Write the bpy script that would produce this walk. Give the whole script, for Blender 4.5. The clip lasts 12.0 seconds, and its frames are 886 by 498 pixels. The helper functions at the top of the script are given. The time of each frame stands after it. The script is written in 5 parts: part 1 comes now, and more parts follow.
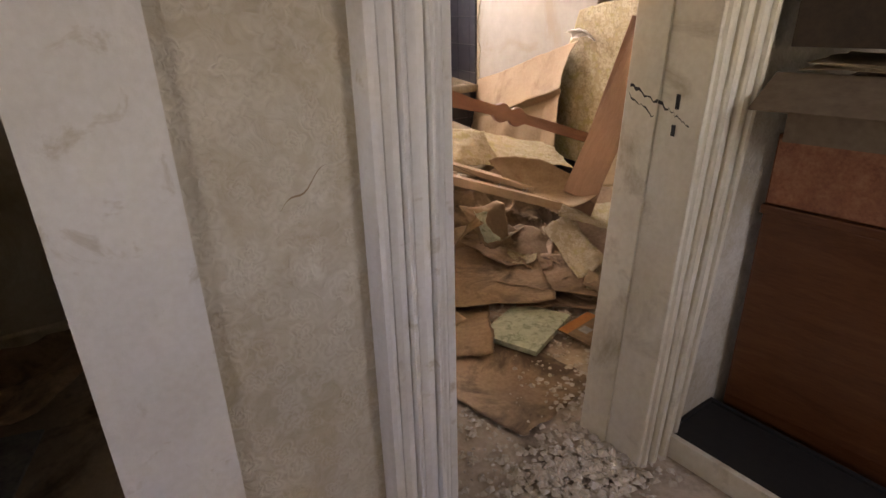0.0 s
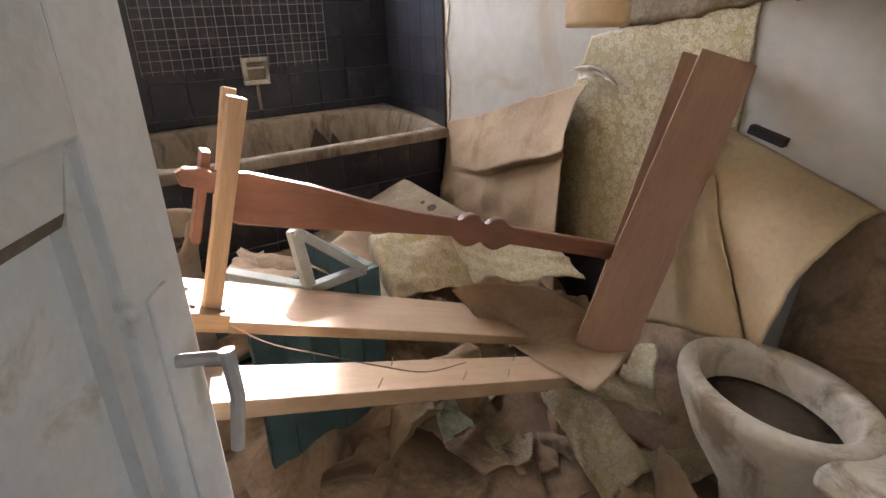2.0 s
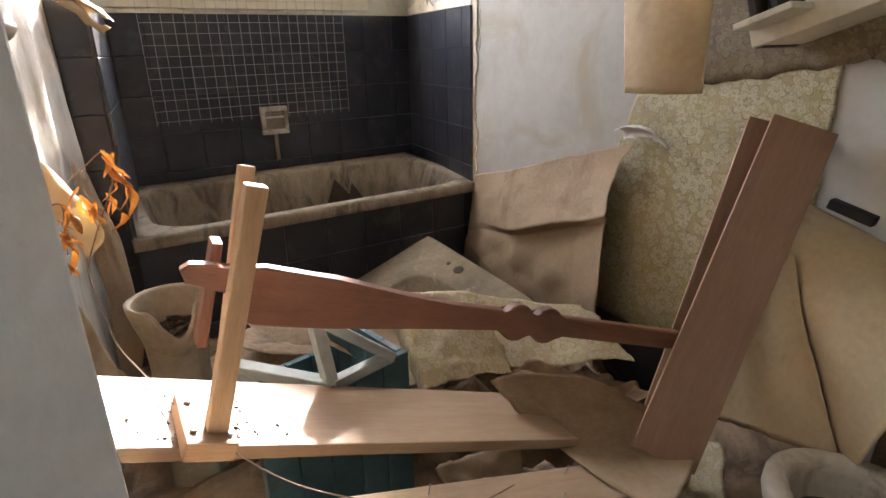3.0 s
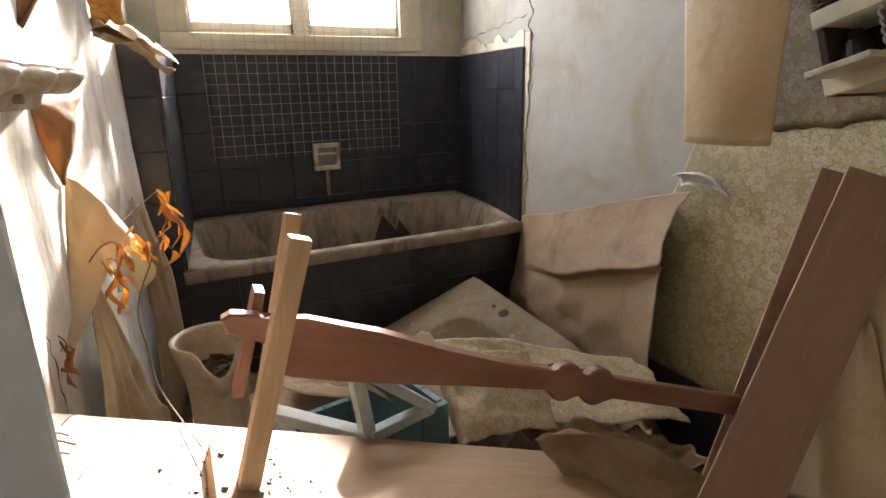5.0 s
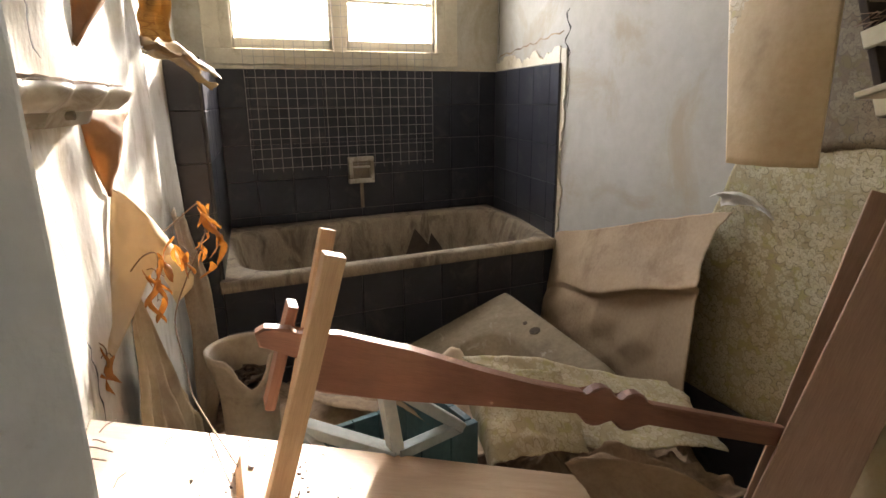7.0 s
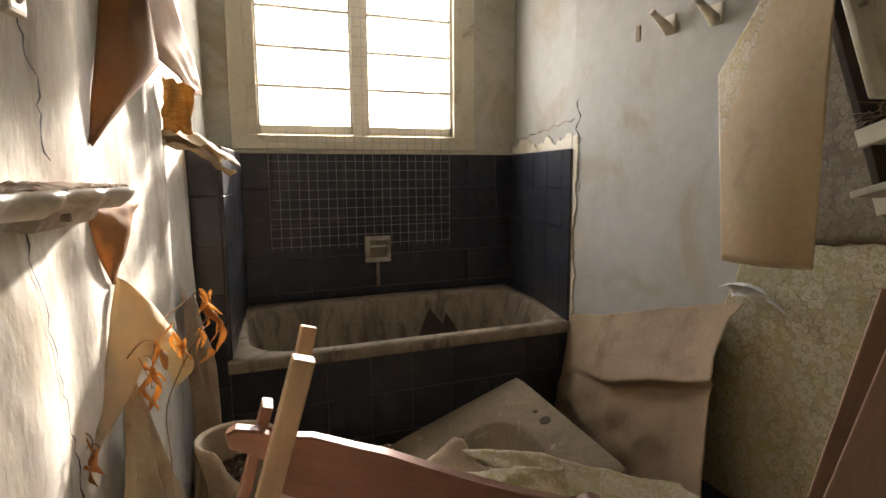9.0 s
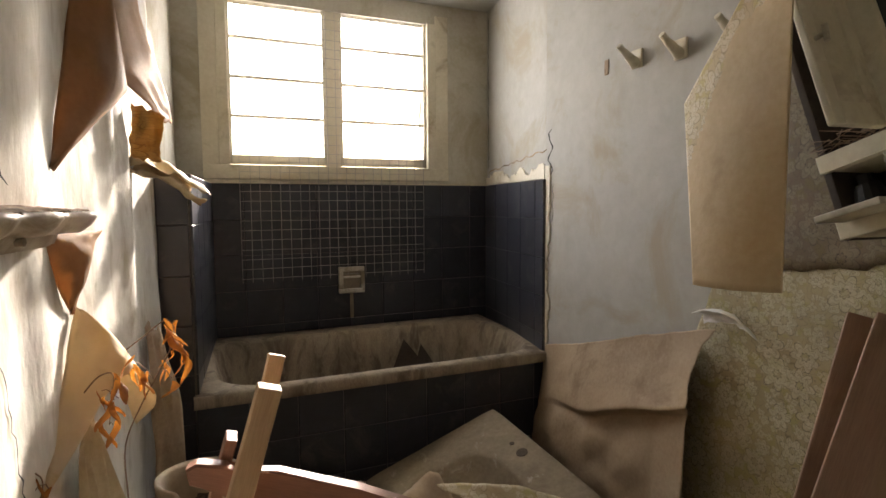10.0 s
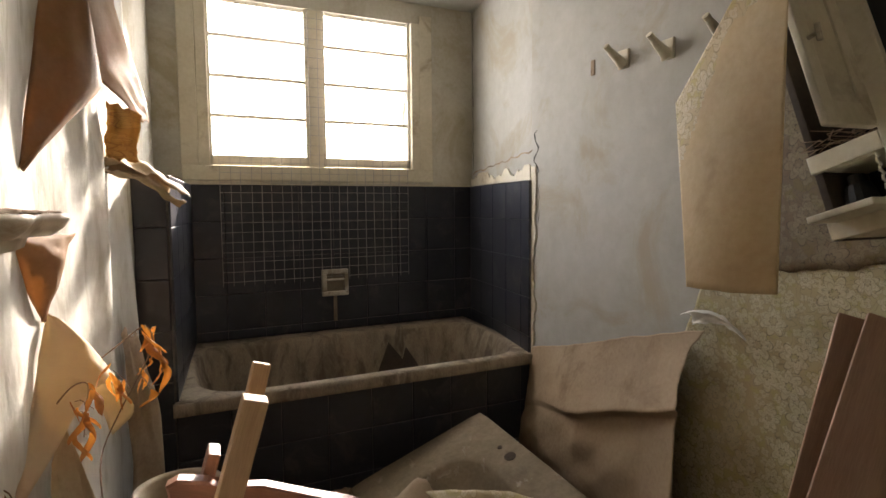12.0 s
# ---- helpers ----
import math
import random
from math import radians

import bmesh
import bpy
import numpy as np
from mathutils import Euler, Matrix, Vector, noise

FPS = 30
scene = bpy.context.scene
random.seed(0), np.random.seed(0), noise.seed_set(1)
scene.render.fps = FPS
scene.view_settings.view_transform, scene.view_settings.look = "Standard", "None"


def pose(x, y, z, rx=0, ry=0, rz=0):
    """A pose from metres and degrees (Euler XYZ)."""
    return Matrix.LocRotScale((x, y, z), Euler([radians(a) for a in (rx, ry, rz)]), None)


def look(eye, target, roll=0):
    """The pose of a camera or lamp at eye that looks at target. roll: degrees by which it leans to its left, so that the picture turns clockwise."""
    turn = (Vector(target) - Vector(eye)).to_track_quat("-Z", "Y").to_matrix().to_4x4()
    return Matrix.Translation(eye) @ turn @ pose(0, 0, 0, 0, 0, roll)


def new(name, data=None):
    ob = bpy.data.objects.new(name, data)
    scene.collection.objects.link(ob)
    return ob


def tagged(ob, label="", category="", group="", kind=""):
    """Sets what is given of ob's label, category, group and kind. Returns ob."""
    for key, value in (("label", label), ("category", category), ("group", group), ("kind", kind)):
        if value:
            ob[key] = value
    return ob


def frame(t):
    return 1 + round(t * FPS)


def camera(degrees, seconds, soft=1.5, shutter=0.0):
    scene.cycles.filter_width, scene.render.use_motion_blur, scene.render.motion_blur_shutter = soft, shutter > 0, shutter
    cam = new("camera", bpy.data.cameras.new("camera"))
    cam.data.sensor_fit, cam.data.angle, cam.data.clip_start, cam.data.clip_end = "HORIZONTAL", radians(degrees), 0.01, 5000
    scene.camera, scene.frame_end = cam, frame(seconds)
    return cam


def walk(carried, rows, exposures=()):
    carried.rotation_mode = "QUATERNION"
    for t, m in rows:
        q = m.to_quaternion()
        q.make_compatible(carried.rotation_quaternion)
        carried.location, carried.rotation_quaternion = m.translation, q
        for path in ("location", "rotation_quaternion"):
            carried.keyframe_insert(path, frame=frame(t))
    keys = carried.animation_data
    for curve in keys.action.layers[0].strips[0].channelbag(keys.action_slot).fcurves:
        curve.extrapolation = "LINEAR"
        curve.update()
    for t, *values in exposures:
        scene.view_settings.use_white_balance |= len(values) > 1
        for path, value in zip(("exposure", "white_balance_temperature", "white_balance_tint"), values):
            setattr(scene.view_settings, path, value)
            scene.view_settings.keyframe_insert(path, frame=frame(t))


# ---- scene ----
cam = camera(76.4, 12.0)
PATH = [
    (0, (0.171, 0.858, 1.212), (1.162, 2.409, 0.428), -1.4),
    (0.5, (0.340, 0.990, 1.274), (1.32, 2.530, 0.450), -1.8),
    (1, (0.528, 1.259, 1.294), (1.52, 2.79, 0.473), -2.0),
    (1.5, (0.736, 1.454, 1.275), (1.755, 2.982, 0.482), -2.0),
    (2, (0.961, 1.758, 1.303), (1.977, 3.29, 0.516), -1.8),
    (2.5, (1.023, 1.928, 1.327), (2.03, 3.481, 0.571), -1.5),
    (3, (1.024, 1.976, 1.351), (2.036, 3.566, 0.682), -1.4),
    (5, (1.049, 2.018, 1.376), (1.941, 3.719, 0.818), -1.0),
    (5.5, (1.047, 2.018, 1.376), (1.916, 3.736, 0.834), -0.9),
    (6, (1.047, 2.012, 1.377), (1.892, 3.746, 0.848), -0.9),
    (6.5, (1.048, 2.016, 1.379), (1.873, 3.762, 0.859), -0.8),
    (8.5, (1.087, 2.054, 1.422), (1.805, 3.879, 1.03), -0.3),
    (9, (1.133, 2.001, 1.433), (1.856, 3.847, 1.167), -0.4),
    (9.5, (1.131, 2.0, 1.421), (1.9, 3.837, 1.245), -0.4),
    (10, (1.142, 2.011, 1.417), (1.951, 3.834, 1.266), -0.4),
    (10.5, (1.133, 2.039, 1.402), (1.966, 3.851, 1.255), -0.4),
    (11, (1.139, 2.055, 1.411), (1.984, 3.862, 1.263), -0.5),
    (11.5, (1.138, 2.051, 1.416), (1.994, 3.853, 1.27), -0.5),
    (12, (1.14, 2.048, 1.417), (2.007, 3.844, 1.27), -0.5),
]
EXPOSURES = [  # seconds, stops, kelvin, tint
    (0.0, 4.0, 8200, 32), (0.5, 4.08, 6500, 29), (1.0, 3.98, 5800, 21), (1.5, 3.55, 6800, 25), (2.0, 3.38, 6500, 23),
    (3.0, 3.02, 6500, 20), (6.5, 2.78, 6900, 18), (8.5, 2.46, 7000, 18), (9.0, 2.24, 7100, 18), (12.0, 2.16, 7100, 18)]
walk(cam, [(t, look(eye, target, roll)) for t, eye, target, roll in PATH], EXPOSURES)

# ---- world and sun ----
SUN = Vector((0.45, 1.0, 0.445)).normalized()
world = bpy.data.worlds.new("world")
scene.world = world
world.use_nodes = True
wn = world.node_tree
sky = wn.nodes.new("ShaderNodeTexSky")
sky.sky_type = "NISHITA"
sky.sun_disc = False
sky.sun_elevation = math.asin(SUN.z)
sky.sun_rotation = math.atan2(SUN.x, SUN.y)
wn.nodes["Background"].inputs[1].default_value = 0.15
wn.links.new(sky.outputs[0], wn.nodes["Background"].inputs[0])
sun_data = bpy.data.lights.new("sun", "SUN")
sun_data.energy, sun_data.angle, sun_data.color = 4.4, radians(2.8), (1.0, 0.95, 0.87)
sun = new("sun", sun_data)
sun.matrix_world = look(SUN * 20, (0, 0, 0))


def opening_light(name, at, target, w, h, power, color):
    """Daylight of the sky in a window's opening."""
    d = bpy.data.lights.new(name, "AREA")
    d.shape, d.size, d.size_y, d.energy, d.color = "RECTANGLE", w, h, power, color
    o = new(name, d)
    o.matrix_world = look(at, target)
    return o


opening_light("window_daylight", (1.9, 5.36, 2.08), (1.9, 3.0, 1.3), 1.15, 0.85, 5.8, (0.90, 0.96, 1.0))
opening_light("corridor_daylight", (-1.66, 0.50, 1.5), (1.4, 1.5, 1.0), 0.45, 0.75, 0.27, (1.0, 0.94, 0.86))
# added cool lamp at an unseen back window, to brighten door leaf and casings
opening_light("corridor_daylight", (1.80, -0.48, 1.5), (0.9, 1.9, 1.0), 0.45, 0.75, 0.60, (0.82, 0.91, 1.0))


# ---- materials ----
def material(name):
    m = bpy.data.materials.new(name)
    m.use_nodes = True
    t = m.node_tree
    return m, t, t.nodes["Principled BSDF"]


def node(t, kind, **inputs):
    n = t.nodes.new(kind)
    for k, v in inputs.items():
        n.inputs[k.replace("_", " ")].default_value = v
    return n


def ramp(t, src, stops):
    r = t.nodes.new("ShaderNodeValToRGB")
    e = r.color_ramp.elements
    while len(e) < len(stops):
        e.new(0.5)
    for el, (p, c) in zip(e, stops):
        el.position, el.color = p, (*c, 1) if len(c) == 3 else c
    t.links.new(src, r.inputs[0])
    return r.outputs[0]


def mixed(t, fac, a, b, mode="MIX"):
    m = t.nodes.new("ShaderNodeMix")
    m.data_type, m.blend_type = "RGBA", mode
    for sock, v in ((m.inputs[0], fac), (m.inputs[6], a), (m.inputs[7], b)):
        if isinstance(v, bpy.types.NodeSocket):
            t.links.new(v, sock)
        elif isinstance(v, (int, float)):
            sock.default_value = v
        else:
            sock.default_value = (*v, 1)
    return m.outputs[2]


def coords(t, scale=(1, 1, 1), vary=True):
    c = t.nodes.new("ShaderNodeTexCoord")
    mp = t.nodes.new("ShaderNodeMapping")
    mp.inputs["Scale"].default_value = scale
    t.links.new(c.outputs["Object"], mp.inputs[0])
    if vary:
        oi = t.nodes.new("ShaderNodeObjectInfo")
        ml = t.nodes.new("ShaderNodeMath")
        ml.operation = "MULTIPLY"
        ml.inputs[1].default_value = 37.0
        t.links.new(oi.outputs["Random"], ml.inputs[0])
        t.links.new(ml.outputs[0], mp.inputs["Location"])
    return mp.outputs[0]


def noisy(t, vec, scale, detail=5, rough=0.6, distort=0.0):
    n = node(t, "ShaderNodeTexNoise", Scale=scale, Detail=detail, Roughness=rough, Distortion=distort)
    t.links.new(vec, n.inputs["Vector"])
    return n.outputs["Fac"]


def relief(t, bsdf, height, strength, distance):
    b = node(t, "ShaderNodeBump", Strength=strength, Distance=distance)
    t.links.new(height, b.inputs["Height"])
    t.links.new(b.outputs[0], bsdf.inputs["Normal"])


def surface(name, dark, mid, light, rough=0.75, big=2.5, fine=40, stain=None, stain_at=0.62, stain_scale=1.7,
            bump=0.25, depth=0.004, scale=(1, 1, 1), metal=0.0, spec=0.4, dust=None):
    """Two scales of mottling, stains with a shape of their own, and fine relief."""
    m, t, b = material(name)
    v = coords(t, scale)
    n1, n2 = noisy(t, v, big, 6, 0.62), noisy(t, v, fine, 4, 0.6)
    base = ramp(t, n1, [(0.3, dark), (0.5, mid), (0.7, light)])
    base = mixed(t, 0.35, base, ramp(t, n2, [(0.3, dark), (0.7, light)]))
    if stain:
        s = noisy(t, v, stain_scale, 7, 0.65, 0.6)
        mask = ramp(t, s, [(stain_at - 0.06, (0, 0, 0)), (stain_at + 0.08, (0.8, 0.8, 0.8))])
        base = mixed(t, mask, base, stain)
    # pale layer: dust, brightened on the black tiles to paint window haze
    if dust:
        s = noisy(t, v, 3.0, 3, 0.5)
        base = mixed(t, ramp(t, s, [(0.3, (0.05, 0.05, 0.05)), (0.85, (0.3, 0.3, 0.3))]), base, dust)
    t.links.new(base, b.inputs["Base Color"])
    b.inputs["Metallic"].default_value = metal
    b.inputs["Specular IOR Level"].default_value = spec
    r = ramp(t, n1, [(0.2, (rough - 0.12,) * 3), (0.8, (min(1, rough + 0.12),) * 3)])
    t.links.new(r, b.inputs["Roughness"])
    relief(t, b, mixed(t, 0.5, n1, n2), bump, depth)
    return m


def wood(name, dark, light, rough=0.55, ring=14, along=(1, 9, 9)):
    """Grain runs along the object's own x."""
    m, t, b = material(name)
    v = coords(t, along)
    g = noisy(t, v, 3.0, 8, 0.65, 1.2)
    f = noisy(t, coords(t, (along[0] * 2, along[1] * 6, along[2] * 6)), ring, 3)
    c = ramp(t, g, [(0.28, dark), (0.72, light)])
    c = mixed(t, 0.4, c, ramp(t, f, [(0.35, dark), (0.65, light)]))
    s = noisy(t, coords(t), 3.5, 6)
    c = mixed(t, ramp(t, s, [(0.55, (0, 0, 0)), (0.8, (0.5, 0.5, 0.5))]), c, [x * 0.55 for x in dark])
    t.links.new(c, b.inputs["Base Color"])
    b.inputs["Roughness"].default_value = rough
    relief(t, b, f, 0.18, 0.002)
    return m


def flowers(t, v, sc, petals):
    """Ratio of the distance from a flower's heart to its petalled outline, on a plane."""
    def math_node(op, a, b=None, c=None):
        m = t.nodes.new("ShaderNodeMath")
        m.operation = op
        for k, x in enumerate((a, b, c)):
            if isinstance(x, bpy.types.NodeSocket):
                t.links.new(x, m.inputs[k])
            elif x is not None:
                m.inputs[k].default_value = x
        return m.outputs[0]
    vo = node(t, "ShaderNodeTexVoronoi", Scale=sc, Randomness=0.8)
    vo.voronoi_dimensions = "2D"
    t.links.new(v, vo.inputs["Vector"])
    d = t.nodes.new("ShaderNodeVectorMath")
    d.operation = "SUBTRACT"
    t.links.new(v, d.inputs[0])
    t.links.new(vo.outputs["Position"], d.inputs[1])
    xyz = t.nodes.new("ShaderNodeSeparateXYZ")
    t.links.new(d.outputs[0], xyz.inputs[0])
    rgb = t.nodes.new("ShaderNodeSeparateColor")
    t.links.new(vo.outputs["Color"], rgb.inputs[0])
    ang = math_node("ARCTAN2", xyz.outputs[1], xyz.outputs[0])
    lobes = math_node("ABSOLUTE", math_node("COSINE", math_node("MULTIPLY_ADD", ang, petals / 2, math_node("MULTIPLY", rgb.outputs[0], 6.0))))
    reach = math_node("MULTIPLY_ADD", lobes, 0.45, 0.6)
    size = math_node("MULTIPLY_ADD", rgb.outputs[1], 0.7, 0.6)
    return math_node("DIVIDE", vo.outputs["Distance"], math_node("MULTIPLY", reach, size)), ang


def flat_coords(t, plane):
    """Object coordinates laid on one plane, slightly wobbled."""
    c = t.nodes.new("ShaderNodeTexCoord")
    xyz = t.nodes.new("ShaderNodeSeparateXYZ")
    t.links.new(c.outputs["Object"], xyz.inputs[0])
    put = t.nodes.new("ShaderNodeCombineXYZ")
    for k, axis in enumerate(plane):
        t.links.new(xyz.outputs["xyz".index(axis)], put.inputs[k])
    wob = node(t, "ShaderNodeTexNoise", Scale=22.0, Detail=2.0)
    t.links.new(put.outputs[0], wob.inputs["Vector"])
    vec = t.nodes.new("ShaderNodeVectorMath")
    vec.operation = "MULTIPLY_ADD"
    vec.inputs[1].default_value = (0.012, 0.012, 0.0)
    t.links.new(wob.outputs["Color"], vec.inputs[0])
    t.links.new(put.outputs[0], vec.inputs[2])
    return vec.outputs[0]


def floral(name, ground, ground2, line, pale, plane="yz"):
    """Printed wallpaper: pale petalled flowers with drawn outlines and sprigs on a mottled ground, aged."""
    m, t, b = material(name)
    v = flat_coords(t, plane)
    base = ramp(t, noisy(t, v, 3.0, 7, 0.65), [(0.3, ground2), (0.65, ground)])
    leafy = ramp(t, noisy(t, v, 16, 2, 0.5), [(0.54, (0, 0, 0)), (0.58, (0.5,) * 3)])
    base = mixed(t, leafy, base, [ground[0] * 0.80, ground[1] * 0.86, ground[2] * 0.5])
    for sc, petals, ink in ((30.0, 4, 0.7), (11.5, 7, 0.85)):
        r, ang = flowers(t, v, sc, petals)
        base = mixed(t, ramp(t, r, [(0.0, (0.25,) * 3), (0.12, (0.25,) * 3), (0.14, (0.62,) * 3), (0.43, (0.5,) * 3), (0.45, (0, 0, 0))]), base, pale)
        base = mixed(t, ramp(t, r, [(0.10, (0, 0, 0)), (0.125, (ink,) * 3), (0.15, (0, 0, 0)), (0.26, (0, 0, 0)), (0.28, (ink * 0.5,) * 3), (0.30, (0, 0, 0)), (0.41, (0, 0, 0)), (0.435, (ink,) * 3), (0.46, (0, 0, 0))]), base, line)
    sprig = t.nodes.new("ShaderNodeMath")
    sprig.operation = "PINGPONG"
    sprig.inputs[1].default_value = 0.04
    t.links.new(noisy(t, v, 13, 2, 0.5), sprig.inputs[0])
    base = mixed(t, ramp(t, sprig.outputs[0], [(0.0, (0.5,) * 3), (0.006, (0, 0, 0))]), base, line)
    s = noisy(t, v, 2.2, 7, 0.7)
    base = mixed(t, ramp(t, s, [(0.5, (0, 0, 0)), (0.75, (0.55,) * 3)]), base, [x * 0.5 for x in ground2])
    t.links.new(base, b.inputs["Base Color"])
    b.inputs["Roughness"].default_value = 0.72
    relief(t, b, noisy(t, v, 60, 3), 0.15, 0.002)
    return m


def embossed(name, dark, mid, light, stain):
    """Heavy relief wallpaper: worn swirls and flower heads pressed into stained paper."""
    m, t, b = material(name)
    v = flat_coords(t, "xz")
    r, _ = flowers(t, v, 19.0, 4)
    rings = ramp(t, r, [(0.0, (0.9,) * 3), (0.16, (0.2,) * 3), (0.24, (0.85,) * 3), (0.36, (0.3,) * 3), (0.46, (0.9,) * 3), (0.6, (0.15,) * 3)])
    swirl = noisy(t, v, 24, 3, 0.55, 2.2)
    h = mixed(t, 0.72, rings, swirl)
    base = mixed(t, 0.38, ramp(t, noisy(t, v, 2.6, 6, 0.65), [(0.3, dark), (0.5, mid), (0.7, light)]), ramp(t, h, [(0.3, dark), (0.62, light)]))
    base = mixed(t, ramp(t, noisy(t, v, 2.2, 7, 0.65, 0.6), [(0.54, (0, 0, 0)), (0.70, (0.6,) * 3)]), base, stain)
    t.links.new(base, b.inputs["Base Color"])
    b.inputs["Roughness"].default_value = 0.7
    relief(t, b, h, 0.5, 0.012)
    return m


def thin(m, amount, tint):
    """Lets light shine through a thin leaf or sheet."""
    t = m.node_tree
    b, out = t.nodes["Principled BSDF"], t.nodes["Material Output"]
    tr = node(t, "ShaderNodeBsdfTranslucent")
    tr.inputs["Color"].default_value = (*tint, 1)
    mx = t.nodes.new("ShaderNodeMixShader")
    mx.inputs[0].default_value = amount
    t.links.new(b.outputs[0], mx.inputs[1])
    t.links.new(tr.outputs[0], mx.inputs[2])
    t.links.new(mx.outputs[0], out.inputs["Surface"])
    return m


PLASTER = surface("white_plaster", (0.34, 0.322, 0.28), (0.415, 0.400, 0.358), (0.47, 0.455, 0.42), 0.85, 1.4, 18, (0.35, 0.30, 0.215), 0.58, 2.4, 0.35)
PLASTER_AGED = surface("aged_plaster", (0.42, 0.38, 0.29), (0.53, 0.50, 0.42), (0.60, 0.575, 0.51), 0.85, 2.2, 48, (0.36, 0.30, 0.19), 0.55, 2.0, 0.5, 0.006)
EMBOSSED = embossed("embossed_wallpaper", (0.40, 0.345, 0.25), (0.53, 0.48, 0.38), (0.66, 0.62, 0.54), (0.34, 0.25, 0.12))
WHITE_PAINT = surface("old_white_paint", (0.58, 0.56, 0.51), (0.69, 0.68, 0.65), (0.76, 0.75, 0.73), 0.5, 3.0, 90, (0.36, 0.29, 0.19), 0.66, 14.0, 0.35, 0.005)
# yellowed paint, with extra yellow for warm room light on the right jamb
FRAME_PAINT = surface("yellowed_warm_lit_paint", (0.53, 0.47, 0.34), (0.66, 0.60, 0.465), (0.72, 0.67, 0.55), 0.55, 3.0, 60, (0.33, 0.26, 0.16), 0.62, 4.0, 0.25)
# dust and base are lifted to imitate the window's veiling glare
BLACK_TILE = surface("black_glazed_tile", (0.014, 0.015, 0.023), (0.021, 0.023, 0.034), (0.031, 0.033, 0.046), 0.28, 3.0, 40, (0.075, 0.072, 0.068), 0.60, 7.0, 0.04, 0.001, spec=0.5, dust=(0.085, 0.086, 0.095))
for l_ in list(BLACK_TILE.node_tree.links):
    if l_.to_socket.name == "Roughness":
        BLACK_TILE.node_tree.links.remove(l_)
BLACK_TILE.node_tree.nodes["Principled BSDF"].inputs["Roughness"].default_value = 0.30
# brown dirt lines and the shadow in the door grooves, as one colour
GRIME_AND_SHADE = surface("door_grime_and_shade", (0.10, 0.07, 0.045), (0.17, 0.125, 0.085), (0.26, 0.20, 0.145), 0.9, 5.0, 60)
CREAM_PAPER = thin(surface("cream_paper", (0.55, 0.45, 0.31), (0.64, 0.54, 0.39), (0.70, 0.61, 0.46), 0.75, 3, 60, (0.42, 0.31, 0.18), 0.62, 8.0, 0.2), 0.45, (0.78, 0.62, 0.38))
GROUT = surface("dusty_grout", (0.08, 0.074, 0.068), (0.13, 0.12, 0.112), (0.20, 0.19, 0.175), 0.95)
DUSTY_ENAMEL = surface("dusty_enamel", (0.17, 0.130, 0.088), (0.27, 0.215, 0.152), (0.37, 0.31, 0.232), 0.8, 7.0, 70, (0.10, 0.068, 0.046), 0.55, 4.0, 0.5, 0.006, (2.8, 2.8, 0.9))
PORCELAIN = surface("dirty_porcelain", (0.40, 0.355, 0.275), (0.55, 0.51, 0.425), (0.64, 0.61, 0.535), 0.35, 4.0, 45, (0.20, 0.145, 0.085), 0.54, 7.0, 0.2, 0.002)
DUSTY_PORCELAIN = surface("dusty_porcelain", (0.14, 0.104, 0.064), (0.21, 0.162, 0.105), (0.285, 0.228, 0.155), 0.9, 5.0, 60, (0.42, 0.38, 0.31), 0.66, 14.0, 0.4, 0.004)
SHAFT_PORCELAIN = surface("yellowed_porcelain", (0.19, 0.15, 0.105), (0.29, 0.24, 0.175), (0.38, 0.325, 0.25), 0.7, 4.0, 50, (0.14, 0.10, 0.065), 0.6, 6.0, 0.25, 0.003)
DIRT = surface("brown_dirt", (0.035, 0.024, 0.016), (0.07, 0.05, 0.034), (0.12, 0.09, 0.065), 0.95, 6, 80, None, 0.6, 2, 0.7, 0.01)
FLOOR = surface("dirty_floor", (0.34, 0.265, 0.195), (0.50, 0.405, 0.315), (0.60, 0.51, 0.42), 0.9, 3.5, 60, (0.07, 0.05, 0.035), 0.56, 3.0, 0.6, 0.006)
KRAFT = surface("wallpaper_backing", (0.25, 0.17, 0.10), (0.34, 0.245, 0.155), (0.42, 0.32, 0.215), 0.75, 2.5, 70, (0.19, 0.125, 0.07), 0.6, 3.0, 0.2)
KRAFT_PALE = thin(surface("pale_backing", (0.40, 0.295, 0.17), (0.51, 0.395, 0.235), (0.585, 0.47, 0.30), 0.75, 2.5, 60, (0.30, 0.21, 0.12), 0.6, 2.5, 0.2), 0.12, (0.55, 0.36, 0.16))
KRAFT_DARK = surface("damp_backing", (0.18, 0.117, 0.069), (0.31, 0.214, 0.136), (0.42, 0.312, 0.21), 0.8, 4, 60, (0.055, 0.035, 0.022), 0.55, 4.0, 0.4, 0.005)
AMBER_PAPER = thin(surface("amber_paper", (0.17, 0.095, 0.05), (0.27, 0.16, 0.085), (0.36, 0.23, 0.13), 0.7, 3, 60, (0.16, 0.09, 0.04), 0.6, 4.0, 0.2), 0.30, (0.62, 0.34, 0.13))
AMBER_SCRAP = thin(floral("amber_scrap", (0.45, 0.27, 0.07), (0.32, 0.18, 0.05), (0.16, 0.08, 0.03), (0.50, 0.33, 0.11)), 0.15, (0.70, 0.38, 0.08))
FLORAL = floral("floral_wallpaper", (0.44, 0.375, 0.215), (0.29, 0.235, 0.13), (0.085, 0.065, 0.035), (0.56, 0.50, 0.345))
FLORAL_FLAT = floral("fallen_floral_wallpaper", (0.47, 0.40, 0.255), (0.36, 0.29, 0.18), (0.24, 0.18, 0.10), (0.56, 0.50, 0.37), "xy")
